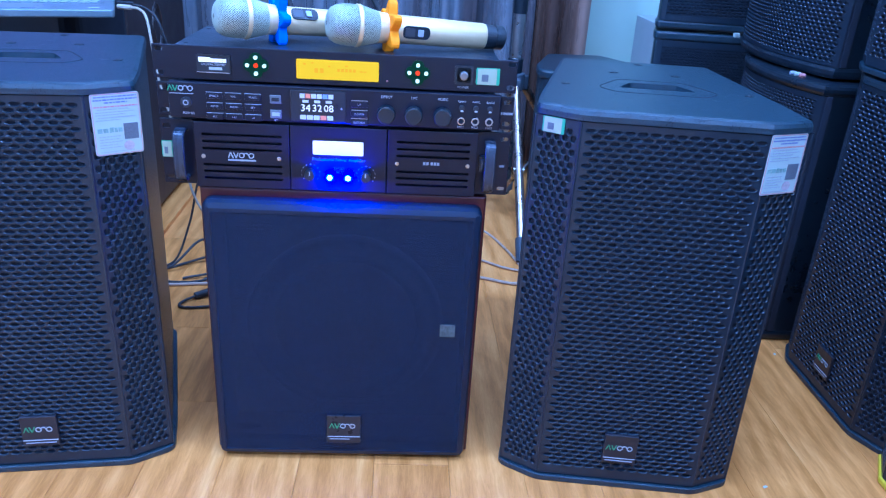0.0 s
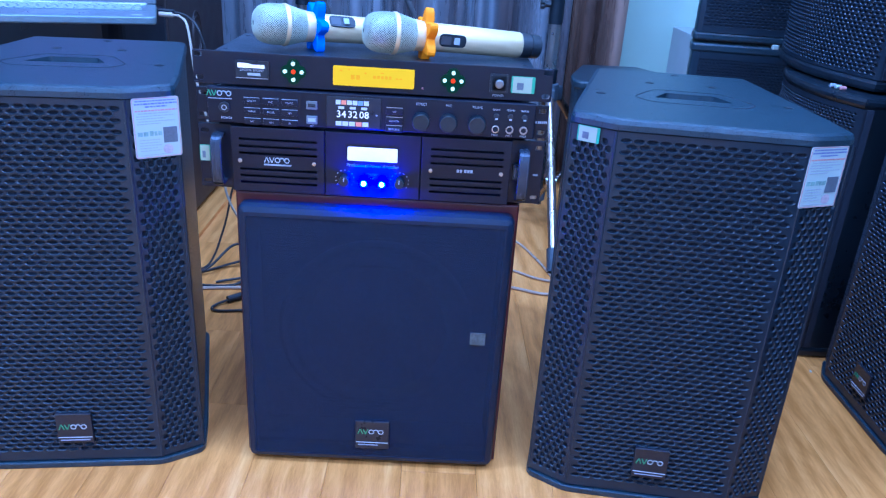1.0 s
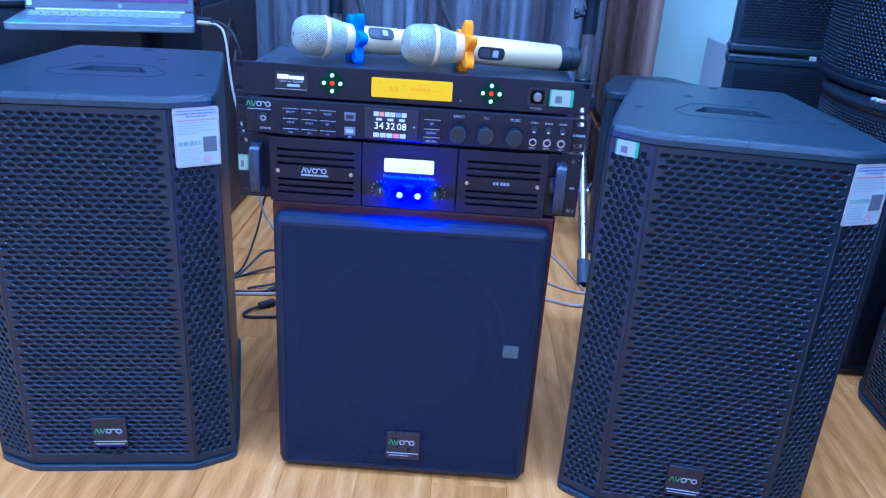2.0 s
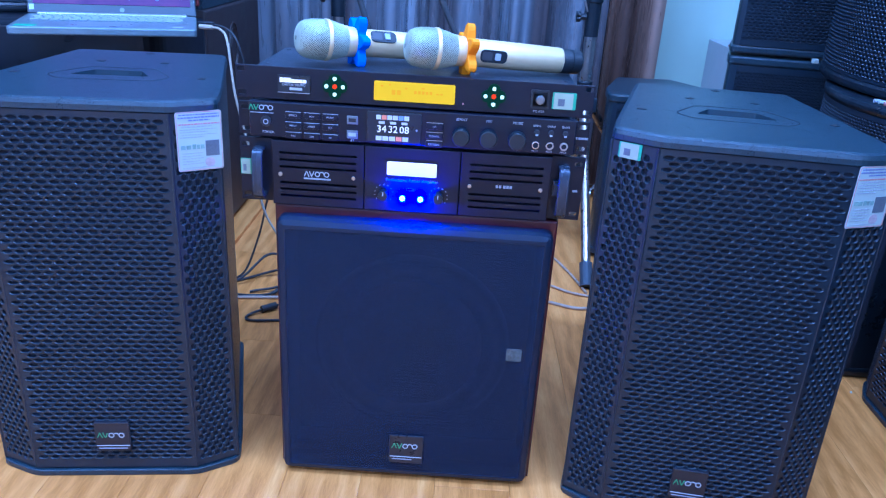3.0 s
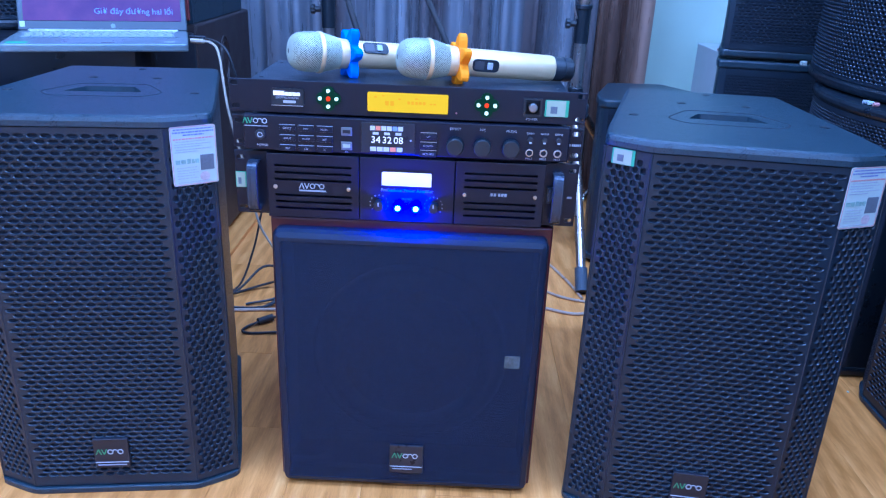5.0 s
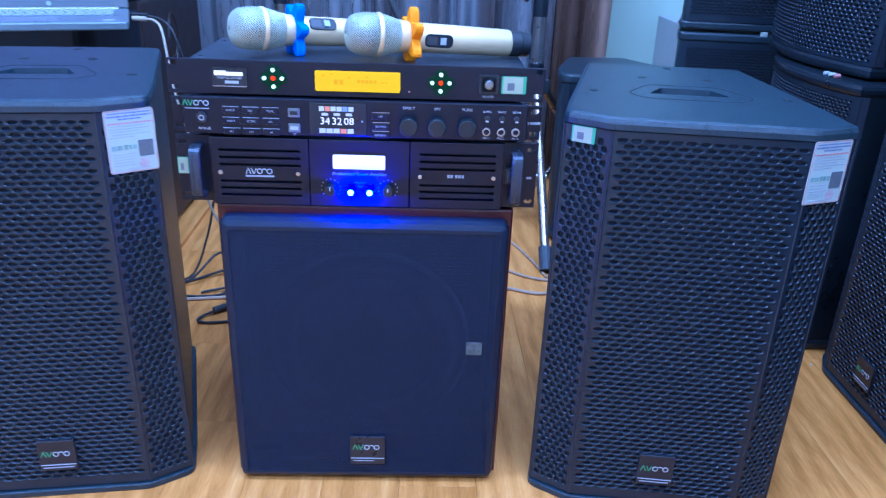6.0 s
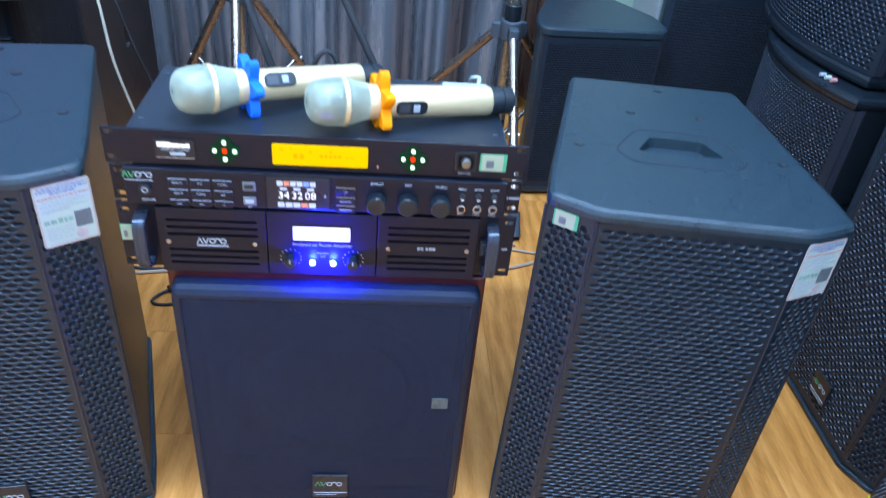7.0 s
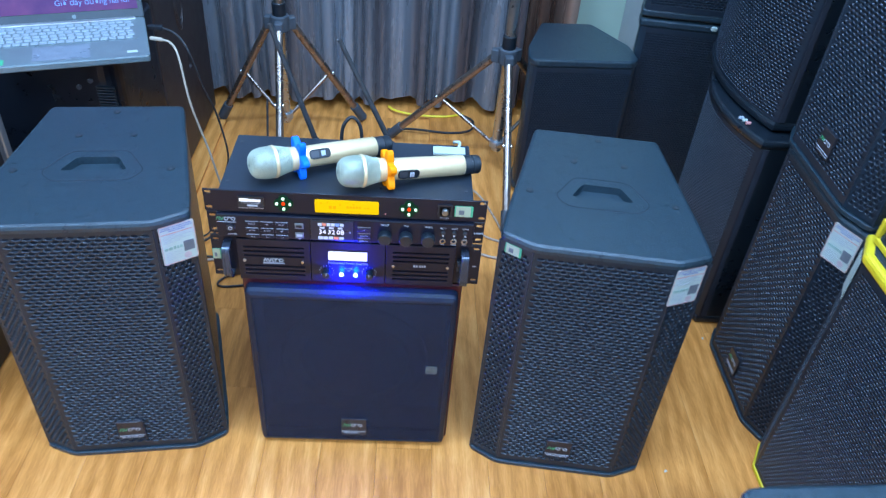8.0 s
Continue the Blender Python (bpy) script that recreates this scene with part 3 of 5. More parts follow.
def loudspeaker(m, label, group, front_sticker=True, corner_sticker=True, seed=1, stick=(0.1470, 0.0615)):
    root = thing("loudspeaker", m, label, "loudspeaker", group)
    body = [(-0.124, 0.012), (0.124, 0.012), (0.180, 0.040), (0.1735, 0.10), (0.127, 0.408), (-0.127, 0.408), (-0.1735, 0.10), (-0.180, 0.040)]
    part("cabinet", prism(body, 0.0102, H - 0.0145), BLACK_PAINT, root)
    foam = [(-0.122, 0.0065), (0.122, 0.0065), (0.178, 0.0345), (0.178, 0.042), (-0.178, 0.042), (-0.178, 0.0345)]
    part("foam", prism(foam, 0.0125, H - 0.017), FOAM, root)
    top = slab_with_holes(rounded(OUT, 0.012, 3), [rounded(GRIP, 0.007, 4)], H - 0.0150, H, 0.0075, 0.034)
    part("top_panel", top, BLACK_PAINT, root)
    part("base_panel", prism(inset(rounded(OUT, 0.012, 3), -0.003), 0.0, 0.0105, 0.0018), BLACK_PAINT, root)
    ring = slab_with_holes(rounded(PLATE, 0.016, 5), [inset(rounded(PLATE, 0.016, 5), 0.0019)], H - 0.001, H + 0.0005)
    part("grip_seam", ring, FOAM, root)
    for x, y in ((-0.137, 0.170), (0.135, 0.168), (-0.051, 0.291), (0.050, 0.2915), (0.003, 0.383)):
        b = cyl(bmesh.new(), (x, y, H), 0.0072, 0.0022, "z", 20, bevel=0.0006)
        bolt = part("bolt", b, BLACK_PLASTIC, root)
        b = cyl(bmesh.new(), (x, y, H + 0.0012), 0.0036, 0.0008, "z", 6)
        part("socket", b, DARK_GREY, bolt)
    zb, zh = 0.0125, H - 0.0295

    def lifted(p, q):
        f = flat_between(p, q)
        return lambda u, v, k: f(u, v, k) + Vector((0, 0, zb))

    part("front_grille", perforated(0.247, zh, 0.0170, 0.0080, 0.0073, 0.0033, 0.0024, lifted((-0.1235, 0.0022), (0.1235, 0.0022)), (0.004, 0.009), 0.30, 0.0045), BLACK_STEEL, root)
    for s in (-1, 1):
        p, q = (0.1245, 0.0028), (0.1825, 0.0318)
        if s < 0:
            p, q = (-q[0], q[1]), (-p[0], p[1])
        part("side_grille", perforated((Vector(q) - Vector(p)).length, zh, 0.0118, 0.0092, 0.0043, 0.0056, 0.0026, lifted(p, q), (0.0028, 0.010), 0.20), BLACK_STEEL, root)
    for s in (-1, 1):
        bm = bmesh.new()
        tube(bm, [(s * 0.124, 0.0036, zb), (s * 0.124, 0.0036, zb + zh)], 0.0022, 8)
        part("fold_edge", bm, BLACK_STEEL, root)
        bm = bmesh.new()
        tube(bm, [(s * 0.1828, 0.0335, zb), (s * 0.1828, 0.0335, zb + zh)], 0.0026, 8)
        part("outer_edge", bm, BLACK_STEEL, root)
    badge = part("badge", boxed(-0.0262, 0.0262, -0.0035, 0.002, 0.049, 0.101, 0.001), BADGE, root, "dark badge with green and white mark")
    mark(badge, pose(-0.001, -0.0036, 0.078) @ FACE, 0.042)
    part("line", boxed(-0.025, 0.025, -0.0042, -0.0034, 0.0580, 0.0592), LOGO_WHITE, badge)
    part("small_print", upright(bars(bmesh.new(), -0.022, 0.022, 0.0545, 1, 0.003, 0.0016, 2), -0.0036), LIGHT_PRINT, badge)
    ang = math.degrees(math.atan2(0.029, 0.058))
    if corner_sticker:
        printed_sticker(root, pose(stick[0], 0.0028 + (stick[0] - 0.1245) * 0.5, 0.5485) @ pose(0, 0, 0, 0, 0, ang) @ pose(0, -0.0016, 0) @ FACE, stick[1], 0.083, seed)
    if front_sticker:
        green_sticker(root, pose(-0.1585, 0.0198, 0.5775) @ pose(0, 0, 0, 0, 0, -ang) @ pose(0, -0.0016, 0) @ FACE, 0.032, 0.0215)
    return root


loudspeaker(pose(0.447, -0.072, 0, 0, 0, -7.1), "black loudspeaker with perforated grille and two stickers, on wood floor", "pair of loudspeakers on the floor", True, True, 11)
loudspeaker(pose(-0.4470, -0.053, 0, 0, 0, 6.9), "black loudspeaker with perforated grille and white sticker, on wood floor", "pair of loudspeakers on the floor", False, True, 12, (0.1590, 0.062))
loudspeaker(pose(0.918, 0.200, 0, 0, 0, -90), "black loudspeaker at the bottom of a stack, with white sticker", "stacked loudspeakers", False, True, 13)
loudspeaker(pose(0.916, 0.208, H + 0.004, 0, 0, -90), "black loudspeaker on top of another one", "stacked loudspeakers", False, False, 14)

# ---- subwoofer ----
SX0, SX1, SY, SZ = -0.195, 0.214, 0.006, 0.457
sub = thing("subwoofer", pose(0.0095, SY, 0), "dark red laminate subwoofer with black mesh front, carrying the rack units", "subwoofer")
shell = slab_with_holes(rect(SX0, SX1, 0.004, SZ), [rect(SX0 + 0.016, SX1 - 0.016, 0.03, SZ - 0.018)], -0.40, 0.0, 0.003, 0.06)
part("cabinet", upright(shell, SY), ROSEWOOD, sub, world=True)
GX0, GX1, GZ0, GZ1 = SX0 + 0.006, SX1 - 0.006, 0.008, SZ - 0.012
frame_out = rounded(rect(GX0, GX1, GZ0, GZ1), 0.014, 5)
hole = rect(GX0 + 0.0125, GX1 - 0.0125, GZ0 + 0.0125, GZ1 - 0.016)
bm = slab_with_holes(frame_out, [rounded(hole, 0.004, 2)], 0.0005, 0.026, 0.0105)
part("grille_frame", upright(bm, SY), GRILLE_RIM, sub, "rounded black front frame", world=True, smooth=False)
bm = boxed(hole[0][0] + 0.0002, hole[1][0] - 0.0002, SY - 0.0252, SY - 0.0244, hole[0][1] + 0.0002, hole[2][1] - 0.0002)
part("mesh", bm, SUB_SHEET, sub, "fine black steel mesh", world=True)
WX, WZ = 0.012, 0.240


def turned(profile, seg=48):
    bm = lathe(bmesh.new(), profile, seg)
    bm.transform(Matrix.Translation((WX, SY, WZ)) @ Matrix.Rotation(radians(-90), 4, "Z"))
    return bm


part("surround", turned([(-0.004, 0.150), (0.004, 0.150), (0.006, 0.142), (0.004, 0.136), (0.012, 0.128), (0.014, 0.120), (0.010, 0.112), (0.002, 0.108), (-0.006, 0.108)]), RUBBER, sub, world=True, smooth=True)
part("cone", turned([(0.0, 0.109), (-0.008, 0.106), (-0.045, 0.045), (-0.052, 0.045), (-0.012, 0.109)]), CONE_PAPER, sub, world=True, smooth=True)
part("dust_cap", turned([(-0.046, 0.046), (-0.036, 0.040), (-0.028, 0.026), (-0.025, 0.010), (-0.025, 0.001), (-0.05, 0.001)]), GREY_METAL, sub, world=True, smooth=True)
part("baffle", boxed(SX0 + 0.017, SX1 - 0.017, SY + 0.0551, SY + 0.0595, 0.031, SZ - 0.019), FOAM, sub, world=True)
badge = part("badge", boxed(-0.0155, 0.038, SY - 0.0295, SY - 0.026, 0.038, 0.090, 0.001), BADGE, sub, "dark badge with green and white mark", world=True)
mark(badge, ROOT[sub].inverted() @ pose(0.010, SY - 0.0296, 0.071) @ FACE, 0.042)
part("line", boxed(-0.0145, 0.037, SY - 0.0302, SY - 0.0294, 0.0498, 0.0510), LOGO_WHITE, badge, world=True)
part("small_print", upright(bars(bmesh.new(), -0.011, 0.035, 0.0465, 1, 0.003, 0.0016, 4), SY - 0.0296), LIGHT_PRINT, badge, world=True)
part("woven_patch", boxed(0.156, 0.179, SY - 0.0268, SY - 0.0259, 0.238, 0.259), mat("silver woven patch", (0.085, 0.11, 0.115), 0.45, 0.3, 0.8, 700), sub, "small pale square in the mesh", world=True)

# ---- three rack units ----
def slot(cx, cz, w=0.011, h=0.0065):
    return rounded(rect(cx - w / 2, cx + w / 2, cz - h / 2, cz + h / 2), 0.003, 3)


def ear_plate(x0, x1, z0, z1, y, holes, thick=0.003, edge=0.0008):
    return upright(slab_with_holes(rect(x0, x1, z0, z1), holes, 0.0, thick, edge), y)


def front_text(text, size, x, z, y, parent, material=LOGO_WHITE, name="lettering"):
    return words(text, size, pose(x, y, z) @ FACE, material, parent, name, world=True)


# wireless microphone receiver
rx = thing("wireless_receiver", pose(0, 0, 0.609), "black rack microphone receiver with lit yellow display, on the mixer", "receiver")
slots = [slot(s * 0.2335, z) for s in (-1, 1) for z in (0.617, 0.648)]
part("front_panel", ear_plate(-0.2413, 0.2413, 0.6095, 0.6535, 0.0030, slots), BLACK_PANEL, rx, world=True)
part("case", boxed(-0.216, 0.217, 0.0035, 0.185, 0.610, 0.652, 0.002), CASE_TOP, rx, world=True)
for s in (-1, 1):
    for y in (0.03, 0.16):
        part("case_screw", cyl(bmesh.new(), (s * 0.205, y, 0.6522), 0.003, 0.0012, "z", 10), DARK_GREY, rx, world=True)
d = part("display", upright(prism(rounded(rect(-0.0540, 0.0550, 0.6172, 0.6430), 0.002), 0.0, 0.0022), 0.0), YELLOW_SCREEN, rx, "lit yellow display", world=True)
bm = bmesh.new()
for x0, x1, z0, z1 in ((-0.030, -0.016, 0.626, 0.632), (-0.012, -0.008, 0.634, 0.636), (-0.034, -0.030, 0.638, 0.6395), (0.000, 0.026, 0.6285, 0.6325), (0.010, 0.016, 0.6355, 0.637), (0.030, 0.040, 0.6290, 0.6305), (-0.045, -0.040, 0.636, 0.638)):
    n = max(1, int((x1 - x0) / 0.005))
    for i in range(n):
        w = (x1 - x0) / n
        box(bm, x0 + i * w, x0 + i * w + w * 0.7, -0.0026, -0.0021, z0, z1)
part("segments", bm, YELLOW_DARK, d, world=True)
d = part("badge_display", upright(prism(rounded(rect(-0.184, -0.140, 0.6195, 0.6430), 0.0015), 0, 0.0022), 0.0), BLACK_PLASTIC, rx, "small black badge with white print", world=True)
part("rim_line", boxed(-0.184, -0.141, -0.0026, -0.0021, 0.6195, 0.6203), GREY_METAL, d, world=True)
bm = bmesh.new()
for i in range(7):
    box(bm, -0.181 + i * 0.0052, -0.181 + i * 0.0052 + 0.0046, -0.0027, -0.0021, 0.6335, 0.6395 if i < 3 else 0.6380)
part("pale_block", bm, WHITE_SCREEN, d, world=True)
front_text("DIGITAL SOUND", 0.0042, -0.162, 0.6305, -0.0022, d)
part("small_print", boxed(-0.168, -0.151, -0.0026, -0.0021, 0.6235, 0.6270), LOGO_WHITE, d, world=True)
for cx in (-0.107, 0.107):
    bm = bmesh.new()
    for k in range(4):
        a = math.pi / 2 * k
        cyl(bm, (cx + 0.0085 * math.cos(a), -0.0006, 0.6315 + 0.0085 * math.sin(a)), 0.0085, 0.0024 - 0.0001 * k, "y", 20)
    pad = part("button_pad", bm, PAD_HALO, rx, "dark four-leaf button pad with painted green halo", world=True)
    for k in range(4):
        a = math.pi / 2 * k
        bm = cyl(bmesh.new(), (cx + 0.0112 * math.cos(a), -0.0024, 0.6315 + 0.0105 * math.sin(a)), 0.0026, 0.0024, "y", 12)
        part("arrow_button", bm, GREEN_LED, pad, "lit green button", world=True)
    part("centre_button", cyl(bmesh.new(), (cx, -0.0024, 0.6315), 0.0031, 0.0030, "y", 20, bevel=0.0008), RED_LED, pad, "lit red button", world=True)
bm = slab_with_holes(rounded(rect(0.1565, 0.1815, 0.6190, 0.6440), 0.002), [inset(rounded(rect(0.1565, 0.1815, 0.6190, 0.6440), 0.002), 0.003)], 0.0, 0.0025)
rk = part("power_frame", upright(bm, 0.0), BLACK_PLASTIC, rx, world=True)
part("power_button", cyl(bmesh.new(), (0.169, -0.004, 0.6315), 0.0060, 0.010, "y", 24, bevel=0.0016), STEEL_BUTTON, rx, "round chrome power button", world=True)
front_text("POWER", 0.0045, 0.169, 0.6150, -0.0003, rx, LIGHT_PRINT)
green_sticker(rx, pose(0.2015, -0.0002, 0.631) @ FACE, 0.032, 0.0225, world=True)
part("infra_red_eye", cyl(bmesh.new(), (0.0665, -0.0008, 0.619), 0.0012, 0.002, "y", 10), RED_PRINT, rx, world=True)
for bx, lean, tall in ((-0.074, 0.074, 0.860), (0.068, 0.096, 0.838)):
    bm = bmesh.new()
    box(bm, bx - 0.007, bx + 0.007, 0.185, 0.198, 0.630, 0.648, 0.003)
    a = part("antenna", bm, RUBBER, rx, "black rod antenna leaning back", world=True)
    bm = bmesh.new()
    tube(bm, [(bx, 0.193, 0.644), (bx - lean / 2, 0.203, (0.644 + tall) / 2), (bx - lean, 0.212, tall)], 0.0052, 12, r_end=0.0042)
    part("rod", bm, RUBBER, a, world=True)

# mixer amplifier
mx = thing("karaoke_mixer", pose(0, 0, 0.5565), "black rack mixer with knobs and small lit screen, on amplifier", "mixer")
slots = [slot(s * 0.2325, z) for s in (-1, 1) for z in (0.5655, 0.5955)]
part("ear_plate", ear_plate(-0.2413, 0.2413, 0.5575, 0.6035, 0.009, slots), BLACK_PANEL, mx, world=True)
face = part("front_panel", boxed(-0.2235, 0.2225, -0.006, 0.0055, 0.5585, 0.6070, 0.0018), BLACK_PANEL, mx, world=True)
part("case", boxed(-0.216, 0.216, 0.0095, 0.215, 0.558, 0.605, 0.002), CASE_TOP, mx, world=True)
Y = -0.0063
mark(face, ROOT[mx].inverted() @ pose(-0.206, Y, 0.5985) @ FACE, 0.034)
part("line", boxed(-0.2215, -0.190, Y - 0.0004, Y + 0.0005, 0.5909, 0.5918), LIGHT_PRINT, face, world=True)
p = part("power_button", cyl(bmesh.new(), (-0.200, Y - 0.0012, 0.580), 0.0072, 0.004, "y", 24, bevel=0.001), BLACK_PLASTIC, mx, world=True)
bm = upright(slab_with_holes([(-0.200 + 0.0036 * math.cos(a * 0.3927), 0.580 + 0.0036 * math.sin(a * 0.3927)) for a in range(16)], [[(-0.200 + 0.0027 * math.cos(a * 0.3927), 0.580 + 0.0027 * math.sin(a * 0.3927)) for a in range(16)]], 0, 0.0005), Y - 0.0033)
part("ring_mark", bm, LOGO_WHITE, p, world=True)
front_text("POWER", 0.0045, -0.198, 0.5650, Y, mx)
for i, (x, names) in enumerate(((-0.160, ("EFFECT", "INPUT", "MIC")), (-0.1345, ("MIC", "MODE", "S/N")), (-0.109, ("MUSIC", "SET", "HI")))):
    x -= 0.003
    for j in range(3):
        z = 0.5945 - j * 0.0140
        key = part("key", boxed(x - 0.0108, x + 0.0108, Y - 0.0012, Y + 0.001, z - 0.0085, z - 0.0005, 0.0008), BLACK_PANEL, mx, world=True)
        part("line", boxed(x - 0.0108, x + 0.0108, Y - 0.0006, Y + 0.0005, z, z + 0.0005), LIGHT_PRINT, key, world=True)
        front_text(names[j], 0.0036, x, z - 0.0045, Y - 0.0013, key, LIGHT_PRINT)
for z in (0.5890, 0.5690):
    sk = part("usb_socket", boxed(-0.0895, -0.0745, Y - 0.0012, Y + 0.001, z - 0.006, z + 0.0055, 0.0008), SOCKET_GREY, mx, "pale usb socket", world=True)
    part("slot", boxed(-0.0870, -0.0770, Y - 0.0018, Y - 0.0011, z - 0.0025, z + 0.0022), BLACK_PLASTIC if z > 0.58 else LOGO_WHITE, sk, world=True)
front_text("BT", 0.004, -0.082, 0.5600, Y, mx)
win = part("window", boxed(-0.0620, 0.0120, Y - 0.0012, Y + 0.0006, 0.5610, 0.6030, 0.0008), BLACK_PLASTIC, mx, "black glossy screen window", world=True)
Y2 = Y - 0.0014
for k, mt in enumerate((CYAN_SCREEN, RED_SCREEN, CYAN_SCREEN, CYAN_SCREEN, BLUE_SCREEN, CYAN_SCREEN)):
    x = -0.0495 + k * 0.0076
    part("cell", boxed(x, x + 0.0066, Y2 - 0.0004, Y2 + 0.0003, 0.5925, 0.5985), mt, win, world=True)
for k, mt in enumerate((CYAN_SCREEN, CYAN_SCREEN, CYAN_SCREEN, RED_SCREEN, CYAN_SCREEN)):
    x = -0.0495 + k * 0.0091
    part("cell", boxed(x, x + 0.0080, Y2 - 0.0004, Y2 + 0.0003, 0.5635, 0.5695), mt, win, world=True)
for x, s in ((-0.0420, "34"), (-0.0265, "32"), (-0.0110, "08")):
    words(s, 0.0135, pose(x, Y2, 0.5790) @ FACE, WHITE_SCREEN, win, "digits", world=True)
    part("unit_mark", boxed(x - 0.004, x + 0.004, Y2 - 0.0004, Y2 + 0.0003, 0.5865, 0.5900), CYAN_SCREEN, win, world=True)
for z, s in ((0.5865, "UP"), (0.5735, "DOWN"), (0.5620, "RETURN")):
    key = part("key", boxed(0.0185, 0.0420, Y - 0.0012, Y + 0.001, z - 0.004, z + 0.004, 0.0008), BLACK_PANEL, mx, world=True)
    part("line", boxed(0.0190, 0.0415, Y - 0.0006, Y + 0.0005, z + 0.0050, z + 0.0057), GREY_METAL, key, world=True)
    front_text(s, 0.0040, 0.0300, z, Y - 0.0013, key, LIGHT_PRINT)
part("eye", cyl(bmesh.new(), (0.0060, Y - 0.0014, 0.580), 0.0014, 0.001, "y", 8), LIGHT_PRINT, mx, world=True)
for x, s in ((0.0810, "EFFECT"), (0.1180, "MIC"), (0.1570, "MUSIC")):
    x -= 0.0145
    bm = bmesh.new()
    cyl(bm, (x, Y - 0.008, 0.5765), 0.0118, 0.016, "y", 40, r2=0.0118, bevel=0.0015)
    knob = part("knob", bm, BLACK_PLASTIC, mx, "round black knob", world=True, smooth=False)
    bm = bmesh.new()
    for k in range(24):
        a = 2 * math.pi * k / 24
        box(bm, x + 0.0118 * math.cos(a) - 0.0005, x + 0.0118 * math.cos(a) + 0.0005, Y - 0.014, Y - 0.001, 0.5765 + 0.0118 * math.sin(a) - 0.0005, 0.5765 + 0.0118 * math.sin(a) + 0.0005)
    part("ribs", bm, BLACK_PLASTIC, knob, world=True)
    front_text(s, 0.0048, x, 0.5985, Y, mx)
for k in range(3):
    x = 0.1685 + 0.0193 * k
    bm = cyl(bmesh.new(), (x, Y - 0.0028, 0.5885), 0.0036, 0.006, "y", 16)
    g = part("gain_knob", bm, RUBBER, mx, world=True)
    part("pointer", boxed(x - 0.0018, x + 0.0018, Y - 0.0064, Y - 0.0056, 0.5845, 0.5865), LOGO_WHITE, g, world=True)
    front_text("GAIN%d" % (k + 1), 0.0038, x, 0.5968, Y, mx)
    ring = [(x + 0.0055 * math.cos(a * 0.3142), 0.5705 + 0.0055 * math.sin(a * 0.3142)) for a in range(20)]
    hole = [(x + 0.0037 * math.cos(a * 0.3142), 0.5705 + 0.0037 * math.sin(a * 0.3142)) for a in range(20)]
    j = part("jack", upright(slab_with_holes(ring, [hole], 0, 0.003, 0.0006), Y), CHROME, mx, "chrome microphone jack", world=True)
    part("bore", cyl(bmesh.new(), (x, Y - 0.0004, 0.5705), 0.0038, 0.0012, "y", 16), FOAM, j, world=True)
    front_text("MIC%d" % (k + 1), 0.0040, x, 0.5618, Y, mx)
bm = bmesh.new()
for k in (0, 1.3, 2.3, 3.3, 4.3, 5.3):
    box(bm, 0.2240 + 0.0027 * k, 0.2261 + 0.0027 * k, 0.0054, 0.0062, 0.5785, 0.5817)
part("model_print", bm, LIGHT_PRINT, mx, world=True)

# power amplifier
amp = thing("power_amplifier", pose(0, 0, 0.4575), "black power amplifier with blue lamps and pull handles, on the subwoofer", "amplifier")
slots = [slot(s * 0.2325, z) for s in (-1, 1) for z in (0.4705, 0.5435)]
part("ear_plate", ear_plate(-0.2413, 0.2413, 0.4615, 0.5535, 0.009, slots, 0.004), BLACK_PANEL, amp, world=True)
part("case", boxed(-0.214, 0.214, 0.0095, 0.33, 0.460, 0.5545, 0.002), CASE_TOP, amp, world=True)
for x in (-0.17, 0.17):
    for y in (0.03, 0.29):
        part("foot", cyl(bmesh.new(), (x, y, 0.4585), 0.012, 0.0032, "z", 16), RUBBER, amp, world=True)


def cut_panel(name, x0, x1, z0, z1, vents, y0, y1, label):
    """A front panel with long vent slots through it."""
    holes = [rounded(rect(a, b, z - 0.0019, z + 0.0019), 0.0018, 3) for a, b, z in vents]
    bm = slab_with_holes(rect(x0, x1, z0, z1), holes, 0.0, y1 - y0, 0.001)
    return part(name, upright(bm, y1), BLACK_PANEL, amp, label, world=True)


rows = (0.5365, 0.5265, 0.5165, 0.4935, 0.4840, 0.4745)
lp = cut_panel("vent_panel", -0.1945, -0.0655, 0.4605, 0.5535, [(-0.184, -0.076, z) for z in rows], -0.004, 0.004, "black panel with vent slots and pale mark")
rp = cut_panel("vent_panel", 0.0695, 0.1945, 0.4605, 0.5535, [(0.082, 0.184, z) for z in rows], -0.004, 0.004, "black panel with vent slots")
part("dust_filter", boxed(-0.193, 0.193, 0.0042, 0.0052, 0.462, 0.552), FOAM, amp, world=True)
cp = part("centre_panel", boxed(-0.0645, 0.0685, -0.004, 0.004, 0.4605, 0.5535, 0.001), BLACK_PANEL, amp, world=True)
Y = -0.0042
mark(lp, ROOT[amp].inverted() @ pose(-0.131, Y, 0.5080) @ FACE, 0.036, True)
part("line", boxed(-0.150, -0.112, Y - 0.0005, Y + 0.0004, 0.5000, 0.5022), LIGHT_PRINT, lp, world=True)
for pnl, x in ((lp, -0.183), (lp, -0.080), (rp, 0.083), (rp, 0.182)):
    part("screw", cyl(bmesh.new(), (x, Y - 0.0006, 0.5055), 0.0030, 0.002, "y", 14, bevel=0.0005), CHROME, pnl, world=True)
bm = bmesh.new()
for k in (0, 1, 2.4, 3.4, 4.4):
    box(bm, 0.1195 + 0.0044 * k, 0.1229 + 0.0044 * k, Y - 0.0005, Y + 0.0004, 0.5048, 0.5090)
part("model_print", bm, LIGHT_PRINT, rp, world=True)
